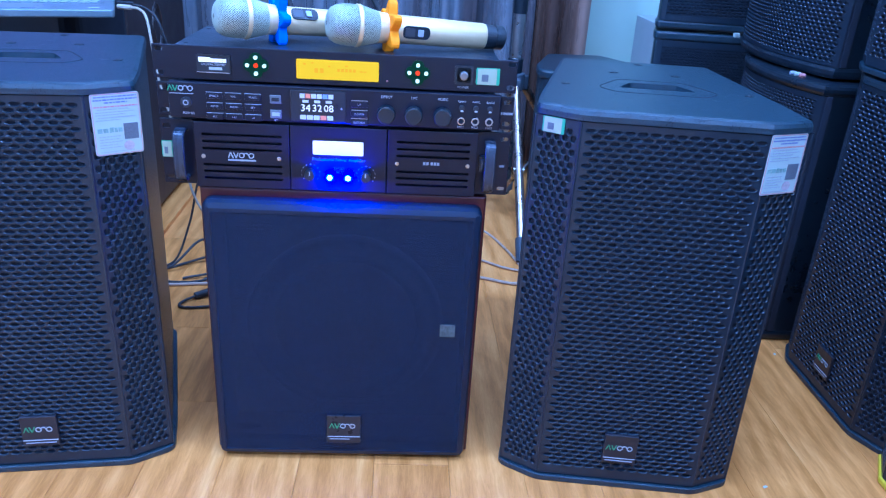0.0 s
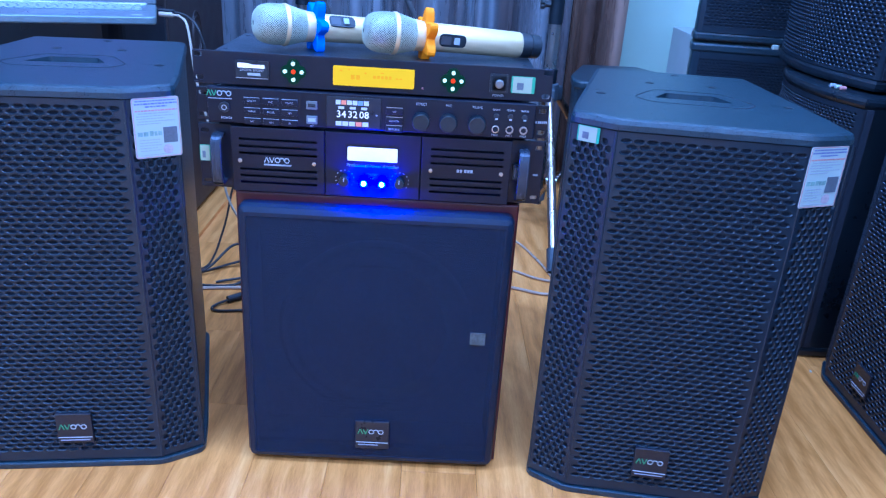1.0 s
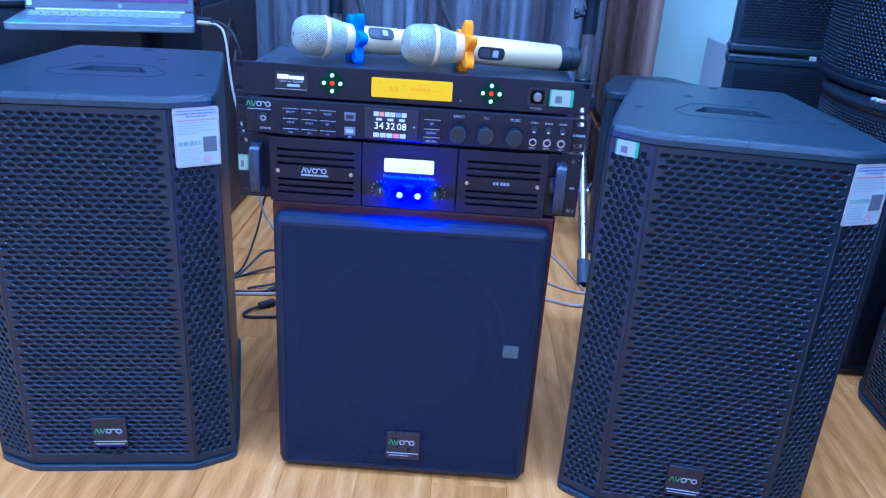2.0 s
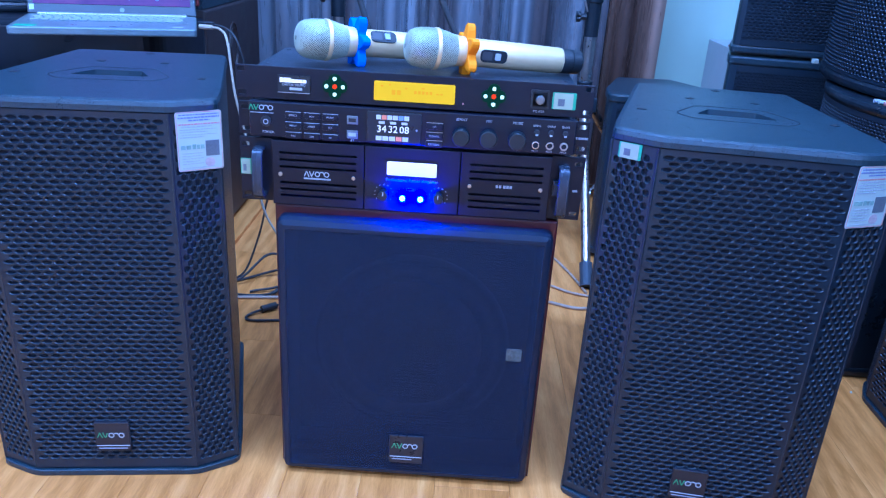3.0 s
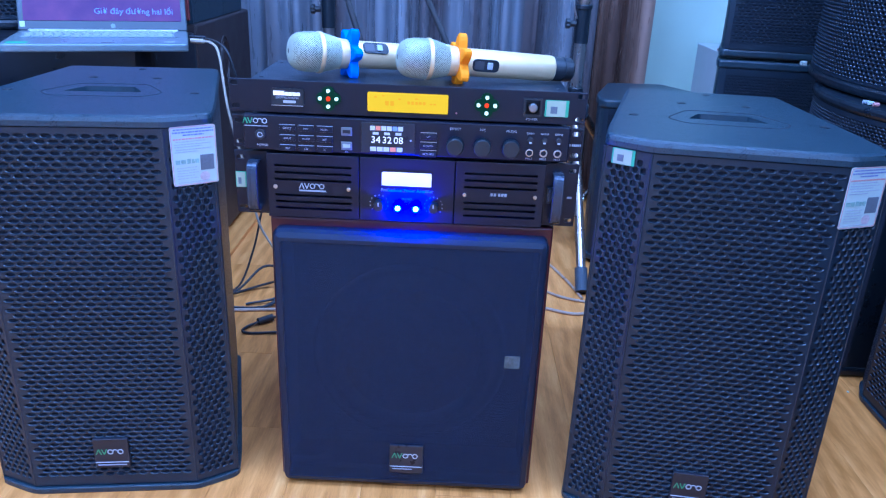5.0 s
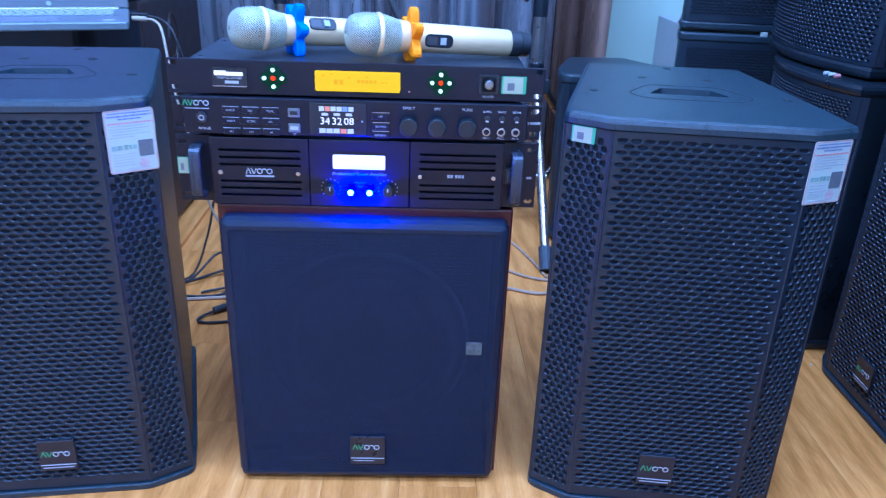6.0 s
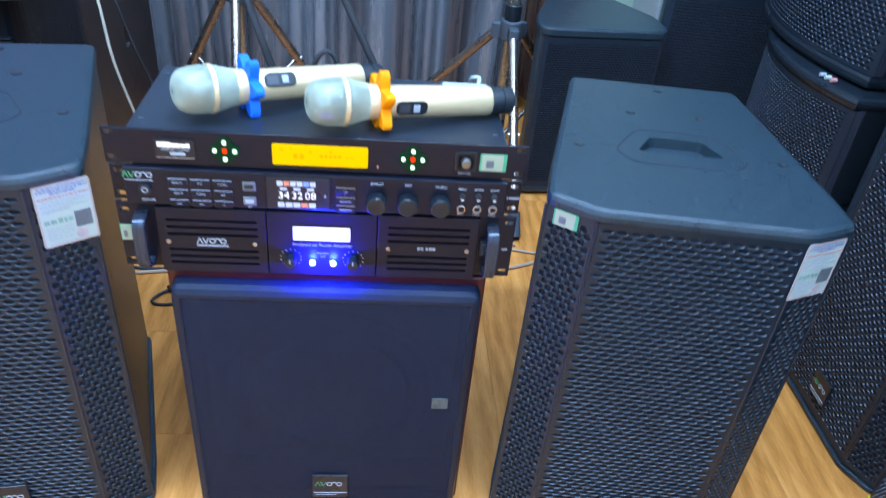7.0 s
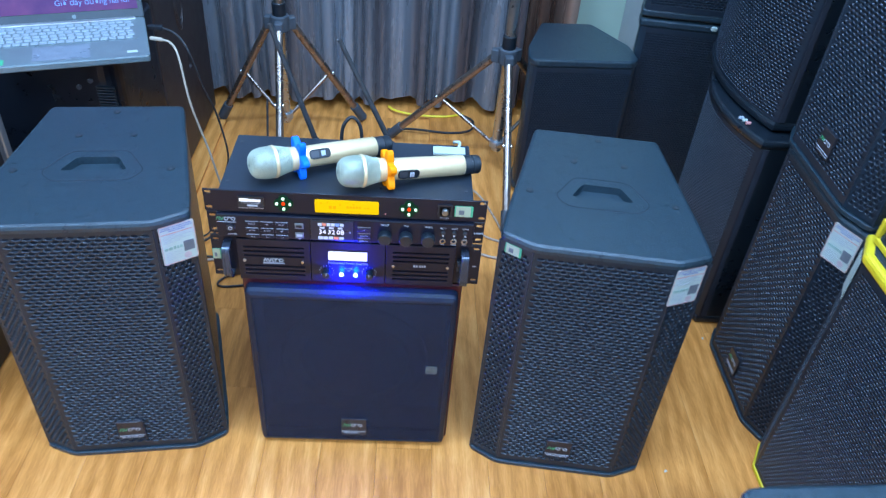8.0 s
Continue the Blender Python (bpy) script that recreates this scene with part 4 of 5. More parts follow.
win = part("display", upright(prism(rounded(rect(-0.0335, 0.0360, 0.5140, 0.5335), 0.002), 0, 0.0018), Y + 0.001), WHITE_SCREEN, cp, "lit white display", world=True)
front_text("Professional Power Amplifier", 0.0062, 0.002, 0.5070, Y, cp, LIGHT_PRINT)
front_text("PROTECT", 0.0034, 0.0025, 0.4945, Y, cp, LIGHT_PRINT)
front_text("CLIP", 0.0034, 0.0025, 0.4895, Y, cp, LIGHT_PRINT)
for cx in (-0.037, 0.040):
    bm = cyl(bmesh.new(), (cx, Y - 0.007, 0.4865), 0.0072, 0.014, "y", 28, bevel=0.001)
    k = part("volume_knob", bm, BLACK_PLASTIC, amp, "black volume knob with dial marks", world=True)
    part("pointer", boxed(cx - 0.0007, cx + 0.0007, Y - 0.0146, Y - 0.0138, 0.4870, 0.4925), LOGO_WHITE, k, world=True)
    bm = bmesh.new()
    for i in range(11):
        a = radians(-40 + 26 * i)
        cyl(bm, (cx + 0.0128 * math.cos(a), Y - 0.0002, 0.4865 + 0.0128 * math.sin(a)), 0.0007, 0.0008, "y", 6)
    part("dial_marks", bm, LOGO_WHITE, k, world=True)
for x in (-0.0105, 0.0150):
    bm = cyl(bmesh.new(), (x, Y - 0.0015, 0.4810), 0.0040, 0.004, "y", 16, bevel=0.001)
    part("blue_lamp", bm, BLUE_LED, cp, "glowing blue lamp", world=True)
for x, dx in ((-0.2115, 0), (0.2115, 0)):
    bm = bmesh.new()
    pts = [(x, 0.006, 0.5400), (x, -0.010, 0.5400), (x, -0.018, 0.533), (x, -0.020, 0.500), (x, -0.018, 0.482), (x, -0.010, 0.4730), (x, 0.006, 0.4730)]
    path = catmull(pts, 5)
    rings = []
    for i, c in enumerate(path):
        d = (path[min(i + 1, len(path) - 1)] - path[max(i - 1, 0)]).normalized()
        nrm = Vector((1, 0, 0)).cross(d)
        rings.append([c + Vector((a, 0, 0)) * 0.0075 + nrm * b * 0.003 for a, b in ((-1, -0.6), (-0.85, -1), (0.85, -1), (1, -0.6), (1, 0.6), (0.85, 1), (-0.85, 1), (-1, 0.6))])
    part("handle", loft(bm, rings), HANDLE, amp, "broad dark pull handle", world=True)
sw = part("power_switch", boxed(0.1985, 0.2085, -0.003, 0.006, 0.497, 0.520, 0.001), BLACK_PLASTIC, amp, world=True)
part("rocker", boxed(0.2000, 0.2070, -0.006, -0.002, 0.500, 0.517, 0.0015), HANDLE, sw, world=True)
part("mark", boxed(0.228, 0.235, 0.0045, 0.0052, 0.503, 0.506), LIGHT_PRINT, amp, world=True)
green_sticker(amp, pose(-0.2335, 0.0048, 0.511) @ FACE, 0.0155, 0.023, world=True)
for x in (-0.0105, 0.0150):
    ld = bpy.data.lights.new("blue_lamp_light", "POINT")
    ld.energy, ld.color, ld.shadow_soft_size = 3.6, (0.0, 0.006, 1.0), 0.004
    ob = new("blue_lamp_light", ld)
    ob.location = (x, Y - 0.012, 0.4810)


# ---- microphones ----
def woven(profile, strands, twist, wire):
    """Two crossed families of thin wires wound over an (x, radius) profile, passing over and under one another."""
    bm = bmesh.new()
    step = [0.0]
    for (x0, r0), (x1, r1) in zip(profile, profile[1:]):
        step.append(step[-1] + math.hypot(x1 - x0, r1 - r0))
    n = 26

    def at(u):
        d = u * step[-1]
        i = max(j for j in range(len(profile) - 1) if step[j] <= d + 1e-9)
        f = (d - step[i]) / (step[i + 1] - step[i])
        (x0, r0), (x1, r1) = profile[i], profile[i + 1]
        return x0 + (x1 - x0) * f, r0 + (r1 - r0) * f

    for hand in (-1, 1):
        for k in range(strands):
            pts = []
            for j in range(n + 1):
                x, r = at(j / n)
                a = 2 * math.pi * k / strands + hand * twist * j / n
                lift = wire * 0.6 * hand * (1 if (j + k) % 2 else -1)
                pts.append((x, (r + lift) * math.cos(a), (r + lift) * math.sin(a)))
            tube(bm, pts, wire, 4)
    return bm


def microphone(tail, head, z_head, z_tail, ring_mat, roll, label):
    """A hand microphone lying from head to tail; x runs from the head's tip to the tail."""
    a, b = Vector((*head, z_head)), Vector((*tail, z_tail))
    x = (b - a).normalized()
    y = Vector((0, 0, 1)).cross(x).normalized()
    m = Matrix((x, y, x.cross(y))).transposed().to_4x4()
    m.translation = a
    root = thing("microphone", m @ pose(0, 0, 0, roll), label, "microphone", "pair of microphones")
    L = (b - a).length
    head_p = [(0.0, 0.004), (0.0004, 0.010), (0.002, 0.0155), (0.006, 0.0208), (0.012, 0.0242), (0.021, 0.0262), (0.032, 0.0268), (0.040, 0.0266)]
    low_p = [(0.0445, 0.0266), (0.050, 0.0256), (0.058, 0.0234), (0.066, 0.0212), (0.070, 0.0204)]
    for nm, prof, twist in (("head_mesh", head_p, 1.9), ("lower_mesh", low_p, 1.1)):
        mesh = part(nm, woven(prof, 52, twist, 0.00050), MIC_WIRE, root, "woven silver wire mesh")
        part("mesh_lining", lathe(bmesh.new(), [(x + 0.0008, max(0.002, r - 0.0011)) for x, r in prof], 40), MIC_LINING, mesh, "grey lining behind the wires", smooth=True)
    part("head_band", lathe(bmesh.new(), [(0.0392, 0.0258), (0.0394, 0.0276), (0.0405, 0.0283), (0.0440, 0.0283), (0.0450, 0.0276), (0.0452, 0.0258)], 40), MIC_BODY, root, "raised silver band", smooth=False)
    part("collar", lathe(bmesh.new(), [(0.0694, 0.0190), (0.0696, 0.0212), (0.0720, 0.0212), (0.0726, 0.0205), (0.078, 0.0203), (0.082, 0.0200), (0.086, 0.0194), (0.0925, 0.0192), (0.0925, 0.016)], 40), MIC_BODY, root)
    part("body", lathe(bmesh.new(), [(0.093, 0.016), (0.0932, 0.0186), (0.096, 0.0190), (0.14, 0.0188), (L - 0.032, 0.0180), (L - 0.030, 0.0172)], 40), MIC_BODY, root, "pearl silver handle", smooth=True)
    part("end_cap", lathe(bmesh.new(), [(L - 0.0305, 0.0165), (L - 0.030, 0.0170), (L - 0.017, 0.0170), (L - 0.0165, 0.0160), (L - 0.0145, 0.0160), (L - 0.014, 0.0170), (L - 0.002, 0.0166), (L, 0.0150), (L, 0.001)], 32), BLACK_PLASTIC, root, "black antenna cap", smooth=False)
    n = 72
    out = [(0.0300 + 0.0082 * math.cos(6 * 2 * math.pi * k / n), 2 * math.pi * k / n) for k in range(n)]
    out = [(r * math.cos(t), r * math.sin(t)) for r, t in out]
    inn = [(0.0187 * math.cos(2 * math.pi * k / 36), 0.0187 * math.sin(2 * math.pi * k / 36)) for k in range(36)]
    bm = bmesh.new()
    rings = []
    for k, xx in ((-0.0016, 0.0), (0.0, 0.0014), (0.0, 0.0106), (-0.0016, 0.012)):
        rings.append([(0.082 + xx, p * (1 + k / 0.03), q * (1 + k / 0.03)) for p, q in out])
    loft(bm, rings)
    part("roll_ring", bm, ring_mat, root, "rubber anti-roll ring with rounded lobes", smooth=False)
    pan = rounded(rect(0.101, 0.140, -0.0085, 0.0085), 0.008, 5)
    bm = prism(pan, 0.0172, 0.0194, 0.0006)
    sp = part("switch_plate", bm, BLACK_PLASTIC, root, "black plate with small display")
    part("window", prism(rounded(rect(0.104, 0.118, -0.0055, 0.0055), 0.001), 0.0194, 0.0198), DARK_GREY, sp)
    part("switch", prism(rounded(rect(0.122, 0.130, -0.0045, 0.0045), 0.001), 0.0194, 0.0214, 0.0005), LIGHT_PRINT, sp)
    return root


microphone((0.066, 0.148), (-0.164, 0.024), 0.689, 0.669, BLUE_RUBBER, 52, "silver hand microphone with blue ring, lying on the receiver")
microphone((0.228, 0.095), (-0.016, 0.017), 0.688, 0.669, ORANGE_RUBBER, 92, "silver hand microphone with orange ring, lying on the receiver")
card = thing("white_card", pose(0.178, 0.158, 0.6525), "small white plastic card lying behind the microphones", "card")
part("sheet", prism(rounded(rect(-0.030, 0.030, -0.014, 0.010), 0.003), 0.0, 0.006, 0.0012), WHITE_PAPER, card)
bm = bmesh.new()
tube(bm, [(0.018, 0.008, 0.004), (0.020, 0.018, 0.010), (0.012, 0.024, 0.008), (0.010, 0.030, 0.002)], 0.0028, 8, True)
part("tab", bm, WHITE_PAPER, card)


# ---- tripod stands ----
def tripod(px, py, hub_z, feet, pole_top, label):
    root = thing("speaker_stand", pose(px, py, 0), label, "stand", "tripod stands")
    bm = bmesh.new()
    tube(bm, [(px, py, 0.06), (px, py, 0.60)], 0.0165, 20)
    part("pole", bm, CHROME, root, world=True)
    bm = bmesh.new()
    tube(bm, [(px, py, 0.66), (px, py, pole_top)], 0.0135, 20)
    part("inner_pole", bm, WORN_STEEL, root, world=True)
    bm = bmesh.new()
    tube(bm, [(px, py, 0.588), (px, py, 0.600), (px, py, 0.668), (px, py, 0.684)], 0.0200, 20)
    sleeve = part("clamp_sleeve", bm, BLACK_PLASTIC, root, world=True)
    part("clamp_rim", cyl(bmesh.new(), (px, py, 0.684), 0.0235, 0.014, "z", 20, bevel=0.003), BLACK_PLASTIC, sleeve, world=True)
    bm = cyl(bmesh.new(), (px - 0.030, py - 0.014, 0.640), 0.008, 0.020, "x", 12)
    for k in range(5):
        a = 2 * math.pi * k / 5
        cyl(bm, (px - 0.042, py - 0.014 + 0.008 * math.cos(a), 0.640 + 0.008 * math.sin(a)), 0.007, 0.012, "x", 12, bevel=0.002)
    part("clamp_knob", bm, BLACK_PLASTIC, root, "black lobed clamp knob", world=True)
    bm = bmesh.new()
    tube(bm, [(px - 0.020, py - 0.026, 0.655), (px - 0.032, py - 0.034, 0.690), (px - 0.034, py - 0.030, 0.735), (px - 0.016, py - 0.022, 0.745)], 0.0022, 6, True)
    part("safety_chain", bm, GREY_METAL, root, "thin steel safety chain", world=True)
    part("hub_collar", cyl(bmesh.new(), (px, py, hub_z + 0.045), 0.0215, 0.042, "z", 20, bevel=0.003), BLACK_PLASTIC, root, world=True)
    bm = cyl(bmesh.new(), (px, py, hub_z), 0.030, 0.05, "z", 24, bevel=0.004)
    hub = part("hub", bm, GREY_RUBBER, root, world=True)
    part("lower_collar", cyl(bmesh.new(), (px, py, 0.085), 0.025, 0.026, "z", 20, bevel=0.003), GREY_METAL, root, world=True)
    for fx, fy in feet:
        c, f = Vector((px, py, hub_z)), Vector((fx, fy, 0.012))
        d = Vector((fx - px, fy - py, 0)).normalized()
        s = c + d * 0.040 + Vector((0, 0, -0.01))
        bm = bmesh.new()
        box(bm, 0.020, 0.052, -0.013, 0.013, -0.028, 0.014, 0.004)
        bm.transform(Matrix.Translation(c) @ Matrix.Rotation(math.atan2(d.y, d.x), 4, "Z"))
        part("leg_bracket", bm, GREY_RUBBER, hub, world=True)
        bm = bmesh.new()
        tube(bm, [s, f], 0.0125, 16)
        leg = part("leg", bm, WORN_STEEL, root, "steel tube leg", world=True)
        way = (f - s).normalized()
        bm = bmesh.new()
        tube(bm, [f - way * 0.058, f + way * 0.006], 0.0165, 16)
        part("rubber_foot", bm, GREY_RUBBER, leg, world=True)
        mid = s.lerp(f, 0.50)
        bm = bmesh.new()
        tube(bm, [mid, (px + d.x * 0.022, py + d.y * 0.022, 0.085)], 0.0062, 10)
        part("strut", bm, WORN_STEEL, root, world=True)
        bm = cyl(bmesh.new(), tuple(mid), 0.0075, 0.029, "x", 12)
        part("pivot", bm, CHROME, leg, world=True)
    return root


tripod(-0.318, 1.285, 0.415, [(-0.56, 1.39), (-0.065, 1.43), (-0.298, 0.99)], 1.7, "steel tripod stand with black fittings before the curtain")
tripod(0.405, 1.165, 0.400, [(0.045, 1.315), (0.70, 1.42), (0.413, 0.775)], 1.7, "steel tripod stand with rubber feet beside a black loudspeaker")


# ---- loudspeakers along the side and the back ----
def arc_speaker(m, w, d, h, bulge, label, px, pz, rx_, rz_, rim, group):
    """A loudspeaker with a bowed steel front; local front at y = 0, looking to -y."""
    root = thing("loudspeaker", m, label, "loudspeaker", group)
    n = 12

    def bow(u, k=0.0):
        t = 2 * u / w
        return bulge * (t * t) + k

    fr = [(-w / 2 + w * i / n, bow(-w / 2 + w * i / n, 0.006)) for i in range(n + 1)]
    plan = fr + [(w / 2, d - 0.05), (w / 2 - 0.06, d), (-w / 2 + 0.06, d), (-w / 2, d - 0.05)]
    part("cabinet", prism(inset(plan, 0.004), 0.01, h - 0.01), BLACK_PLASTIC, root)
    big = [(x, y - 0.012) for x, y in fr] + [(w / 2 + 0.004, d - 0.05), (w / 2 - 0.056, d + 0.004), (-w / 2 + 0.056, d + 0.004), (-w / 2 - 0.004, d - 0.05)]
    part("top_panel", prism(big, h - 0.022, h, 0.008), BLACK_PLASTIC, root)
    part("base_panel", prism(big, 0.0, 0.024, 0.008), BLACK_PLASTIC, root)
    part("grille", perforated(w, h - 0.046, px, pz, rx_, rz_, 0.002, lambda u, v, k: Vector((u, bow(u, k - 0.002), 0.024 + v)), rim, 0.4), BLACK_STEEL, root)
    part("foam", prism([(x, y - 0.003) for x, y in fr] + [(w / 2, fr[-1][1] + 0.01), (-w / 2, fr[0][1] + 0.01)], 0.024, h - 0.022), FOAM, root)
    return root


low = arc_speaker(pose(0.861, 0.600, 0, 0, 0, -90), 0.380, 0.40, 0.566, 0.045, "black bow-fronted loudspeaker at the bottom of a stack", 0.0098, 0.0062, 0.0043, 0.0023, (0.010, 0.006), "bow-fronted loudspeakers")
arc_speaker(pose(0.888, 0.680, 0.570, 0, 0, -90), 0.460, 0.36, 0.566, 0.050, "black bow-fronted loudspeaker on top of another one", 0.0130, 0.0078, 0.0054, 0.0030, (0.008, 0.006), "bow-fronted loudspeakers")
pins = thing("control_knobs", pose(0.90, 0.51, 0.566), "three small pale control knobs under a loudspeaker's front", "knobs")
for k, mt in enumerate((LIGHT_PRINT, WHITE_PAPER, RED_PRINT)):
    part("knob", cyl(bmesh.new(), (0.882 + 0.004 * k, 0.512 - 0.0125 * k, 0.5702), 0.0042, 0.012, "x", 10, bevel=0.001), mt, pins, world=True)


def square_speaker(m, w, d, h, label, px, pz, rx_, rz_, group, rim=0.014, rounds=0.03, plan=None):
    """A plain loudspeaker with a flat steel front; local front at y = 0, looking to -y."""
    root = thing("loudspeaker", m, label, "loudspeaker", group)
    plan = plan or rounded(rect(-w / 2, w / 2, 0.0, d), rounds, 4)
    part("cabinet", prism(inset(plan, 0.005), 0.008, h - 0.008), BLACK_PAINT, root)
    part("top_panel", prism(plan, h - 0.024, h, 0.006), BLACK_PAINT, root)
    part("base_panel", prism(plan, 0.0, 0.022, 0.006), BLACK_PAINT, root)
    part("foam", boxed(-w / 2 + rounds, w / 2 - rounds, 0.0022, 0.006, 0.024, h - 0.026), FOAM, root)
    gw = w - 2 * rounds * 0.45
    part("grille", perforated(gw, h - 0.046, px, pz, rx_, rz_, 0.002, lambda u, v, k: Vector((u, k - 0.001 + max(0.0, abs(u) - gw / 2 + 0.010) ** 2 * 60, 0.022 + v)), (rim, 0.012), 0.5), BLACK_STEEL, root)
    return root


TALL = rounded([(-0.1725, 0.0), (0.1725, 0.0), (0.1725, 0.04), (0.105, 0.36), (-0.105, 0.36), (-0.1725, 0.04)], 0.016, 4)
square_speaker(pose(0.945, 1.078, 0, 0, 0, -8), 0.345, 0.36, 0.568, "tall black loudspeaker with mesh front, at the back of the row", 0.0110, 0.0078, 0.0045, 0.0028, "loudspeakers at the back", 0.010, 0.022, TALL)
square_speaker(pose(0.945, 1.078, 0.575, 0, 0, -8), 0.345, 0.36, 0.568, "black loudspeaker standing on another, with mesh front", 0.0140, 0.0078, 0.0060, 0.0030, "loudspeakers at the back", 0.006, 0.016, TALL)
S4 = rounded([(-0.145, 0.0), (0.145, 0.0), (0.168, 0.022), (0.166, 0.12), (0.085, 0.283), (-0.080, 0.283), (-0.155, 0.10), (-0.166, 0.022)], 0.014, 4)
square_speaker(pose(0.617, 1.018, 0, 0, 0, 4), 0.330, 0.283, 0.462, "small black monitor loudspeaker with tapered cabinet, on the floor", 0.0090, 0.0060, 0.0041, 0.0022, "loudspeakers at the back", 0.008, 0.024, S4)
mk = thing("white_plug", pose(0.974, 1.036, 0.5685), "small white plug lying between two loudspeakers", "plug")
part("body", boxed(-0.008, 0.008, -0.006, 0.006, 0.0, 0.012, 0.0025), WHITE_PAPER, mk)

# loudspeaker with yellow edging
S5 = [(0.906, -0.565), (1.30, -0.50), (1.30, -0.12), (1.0, 0.0), (0.935, 0.008), (0.900, -0.052)]
ys = thing("loudspeaker", pose(0.905, -0.10, 0), "black loudspeaker with yellow edging along its base and top", "loudspeaker")
part("cabinet", prism(inset(S5, 0.012), 0.01, 0.600), BLACK_PAINT, ys, world=True)
part("base_panel", prism(S5, 0.0, 0.012, 0.003), YELLOW_PAINT, ys, "yellow base edging", world=True)
part("top_edging", prism(S5, 0.597, 0.619, 0.007), YELLOW_PAINT, ys, "thick rounded yellow edging", world=True)
part("top_panel", prism(inset(S5, 0.014), 0.6185, 0.6212, 0.001), BLACK_PAINT, ys, world=True)


def raised(f, z):
    return lambda u, v, k: f(u, v, k) + Vector((0, 0, z))


part("foam", prism(inset(S5, 0.008), 0.013, 0.596), FOAM, ys, world=True)
part("front_grille", perforated(0.500, 0.584, 0.0092, 0.0072, 0.0036, 0.0024, 0.002, raised(flat_between((0.9030, -0.0545), (0.9090, -0.5545)), 0.0125), (0.006, 0.008), 0.3), BLACK_STEEL, ys, world=True)
part("corner_grille", perforated(0.066, 0.584, 0.0092, 0.0072, 0.0036, 0.0024, 0.002, raised(flat_between((0.9360, 0.0040), (0.9035, -0.0530)), 0.0125), (0.006, 0.008), 0.3), BLACK_STEEL, ys, world=True)
d = Vector((0.0325, 0.0570)).normalized()
out = Vector((-d.y, d.x)) * 0.0022
c0 = Vector((0.9035, -0.0530)) + out
stk = thing("paper_label", pose(0.910, -0.035, 0.50), "white paper label stuck on a loudspeaker's corner", "label")
bm = prism([tuple(c0 + d * 0.004), tuple(c0 + d * 0.056), tuple(c0 + d * 0.056 + out * 0.3), tuple(c0 + d * 0.004 + out * 0.3)], 0.505, 0.592)
part("sheet", bm, WHITE_PAPER, stk, world=True)
up5 = square_speaker(pose(0.928, -0.252, 0.6215, 0, 0, -90), 0.46, 0.36, 0.56, "black loudspeaker with yellow base edging, standing on another one", 0.0110, 0.0075, 0.0042, 0.0025, "stacked loudspeakers", 0.012, 0.02)
part("base_edging", boxed(-0.2305, 0.2305, -0.0025, 0.03, 0.0005, 0.013, 0.003), YELLOW_PAINT, up5, "yellow base edging")
part("corner_guard", boxed(-0.2330, -0.2240, -0.0030, 0.02, 0.013, 0.050, 0.003), YELLOW_PAINT, up5, "yellow corner guard")
near = square_speaker(pose(0.735, -0.905, 0, 0, 0, 3), 0.38, 0.40, 0.600, "black loudspeaker with textured top, standing in front of the row", 0.0166, 0.0110, 0.0062, 0.0036, "stacked loudspeakers", 0.02, 0.03)

# ---- laptop corner ----
lap = thing("laptop", pose(-0.488, 0.566, 0.604, 0, 0, 19), "open silver laptop showing song lyrics on a purple screen", "laptop")
W, D = 0.350, 0.228
part("base", prism(rounded(rect(-W, 0, 0, D), 0.010, 4), 0.0, 0.016, 0.003), LAPTOP_SILVER, lap)
part("keyboard_deck", boxed(-W + 0.022, -0.020, 0.098, 0.204, 0.0156, 0.0168), LAPTOP_SILVER, lap)
bm = boxed(-W * 0.70, -W * 0.36, 0.014, 0.086, 0.0158, 0.0164)
part("touchpad", bm, mat("grey touchpad", (0.14, 0.165, 0.19), 0.3), lap)
bm = boxed(-0.048, -0.026, 0.022, 0.034, 0.0158, 0.0164)
part("label_sticker", bm, WHITE_PAPER, lap)
bm = boxed(-W + 0.012, -W + 0.050, 0.008, 0.034, 0.0158, 0.0164)
part("label_sticker", bm, GREEN_PAPER, lap)
key_bm = prism(rounded(rect(-0.0075, 0.0075, -0.0068, 0.0068), 0.0015, 2), 0, 0.0022, 0.0005)
key_me = bpy.data.meshes.new("key")
bmesh.ops.recalc_face_normals(key_bm, faces=key_bm.faces)
key_bm.to_mesh(key_me)
key_bm.free()
key_me.materials.append(KEY)
for j in range(6):
    for i in range(16):
        k = new("key", key_me)
        k.parent = lap
        k.location = (-W + 0.034 + i * 0.0184 + (0.0, 0.0046, 0.0018, -0.0032, 0.0052, 0.0)[j], 0.106 + j * 0.0178, 0.0168)
part("hinge_bar", boxed(-W + 0.02, -0.02, D - 0.016, D - 0.002, 0.012, 0.020, 0.003), GREY_METAL, lap)
TILTED = pose(0, D - 0.004, 0.016, -22)


def lid(bm):
    bm.transform(TILTED)
    return bm


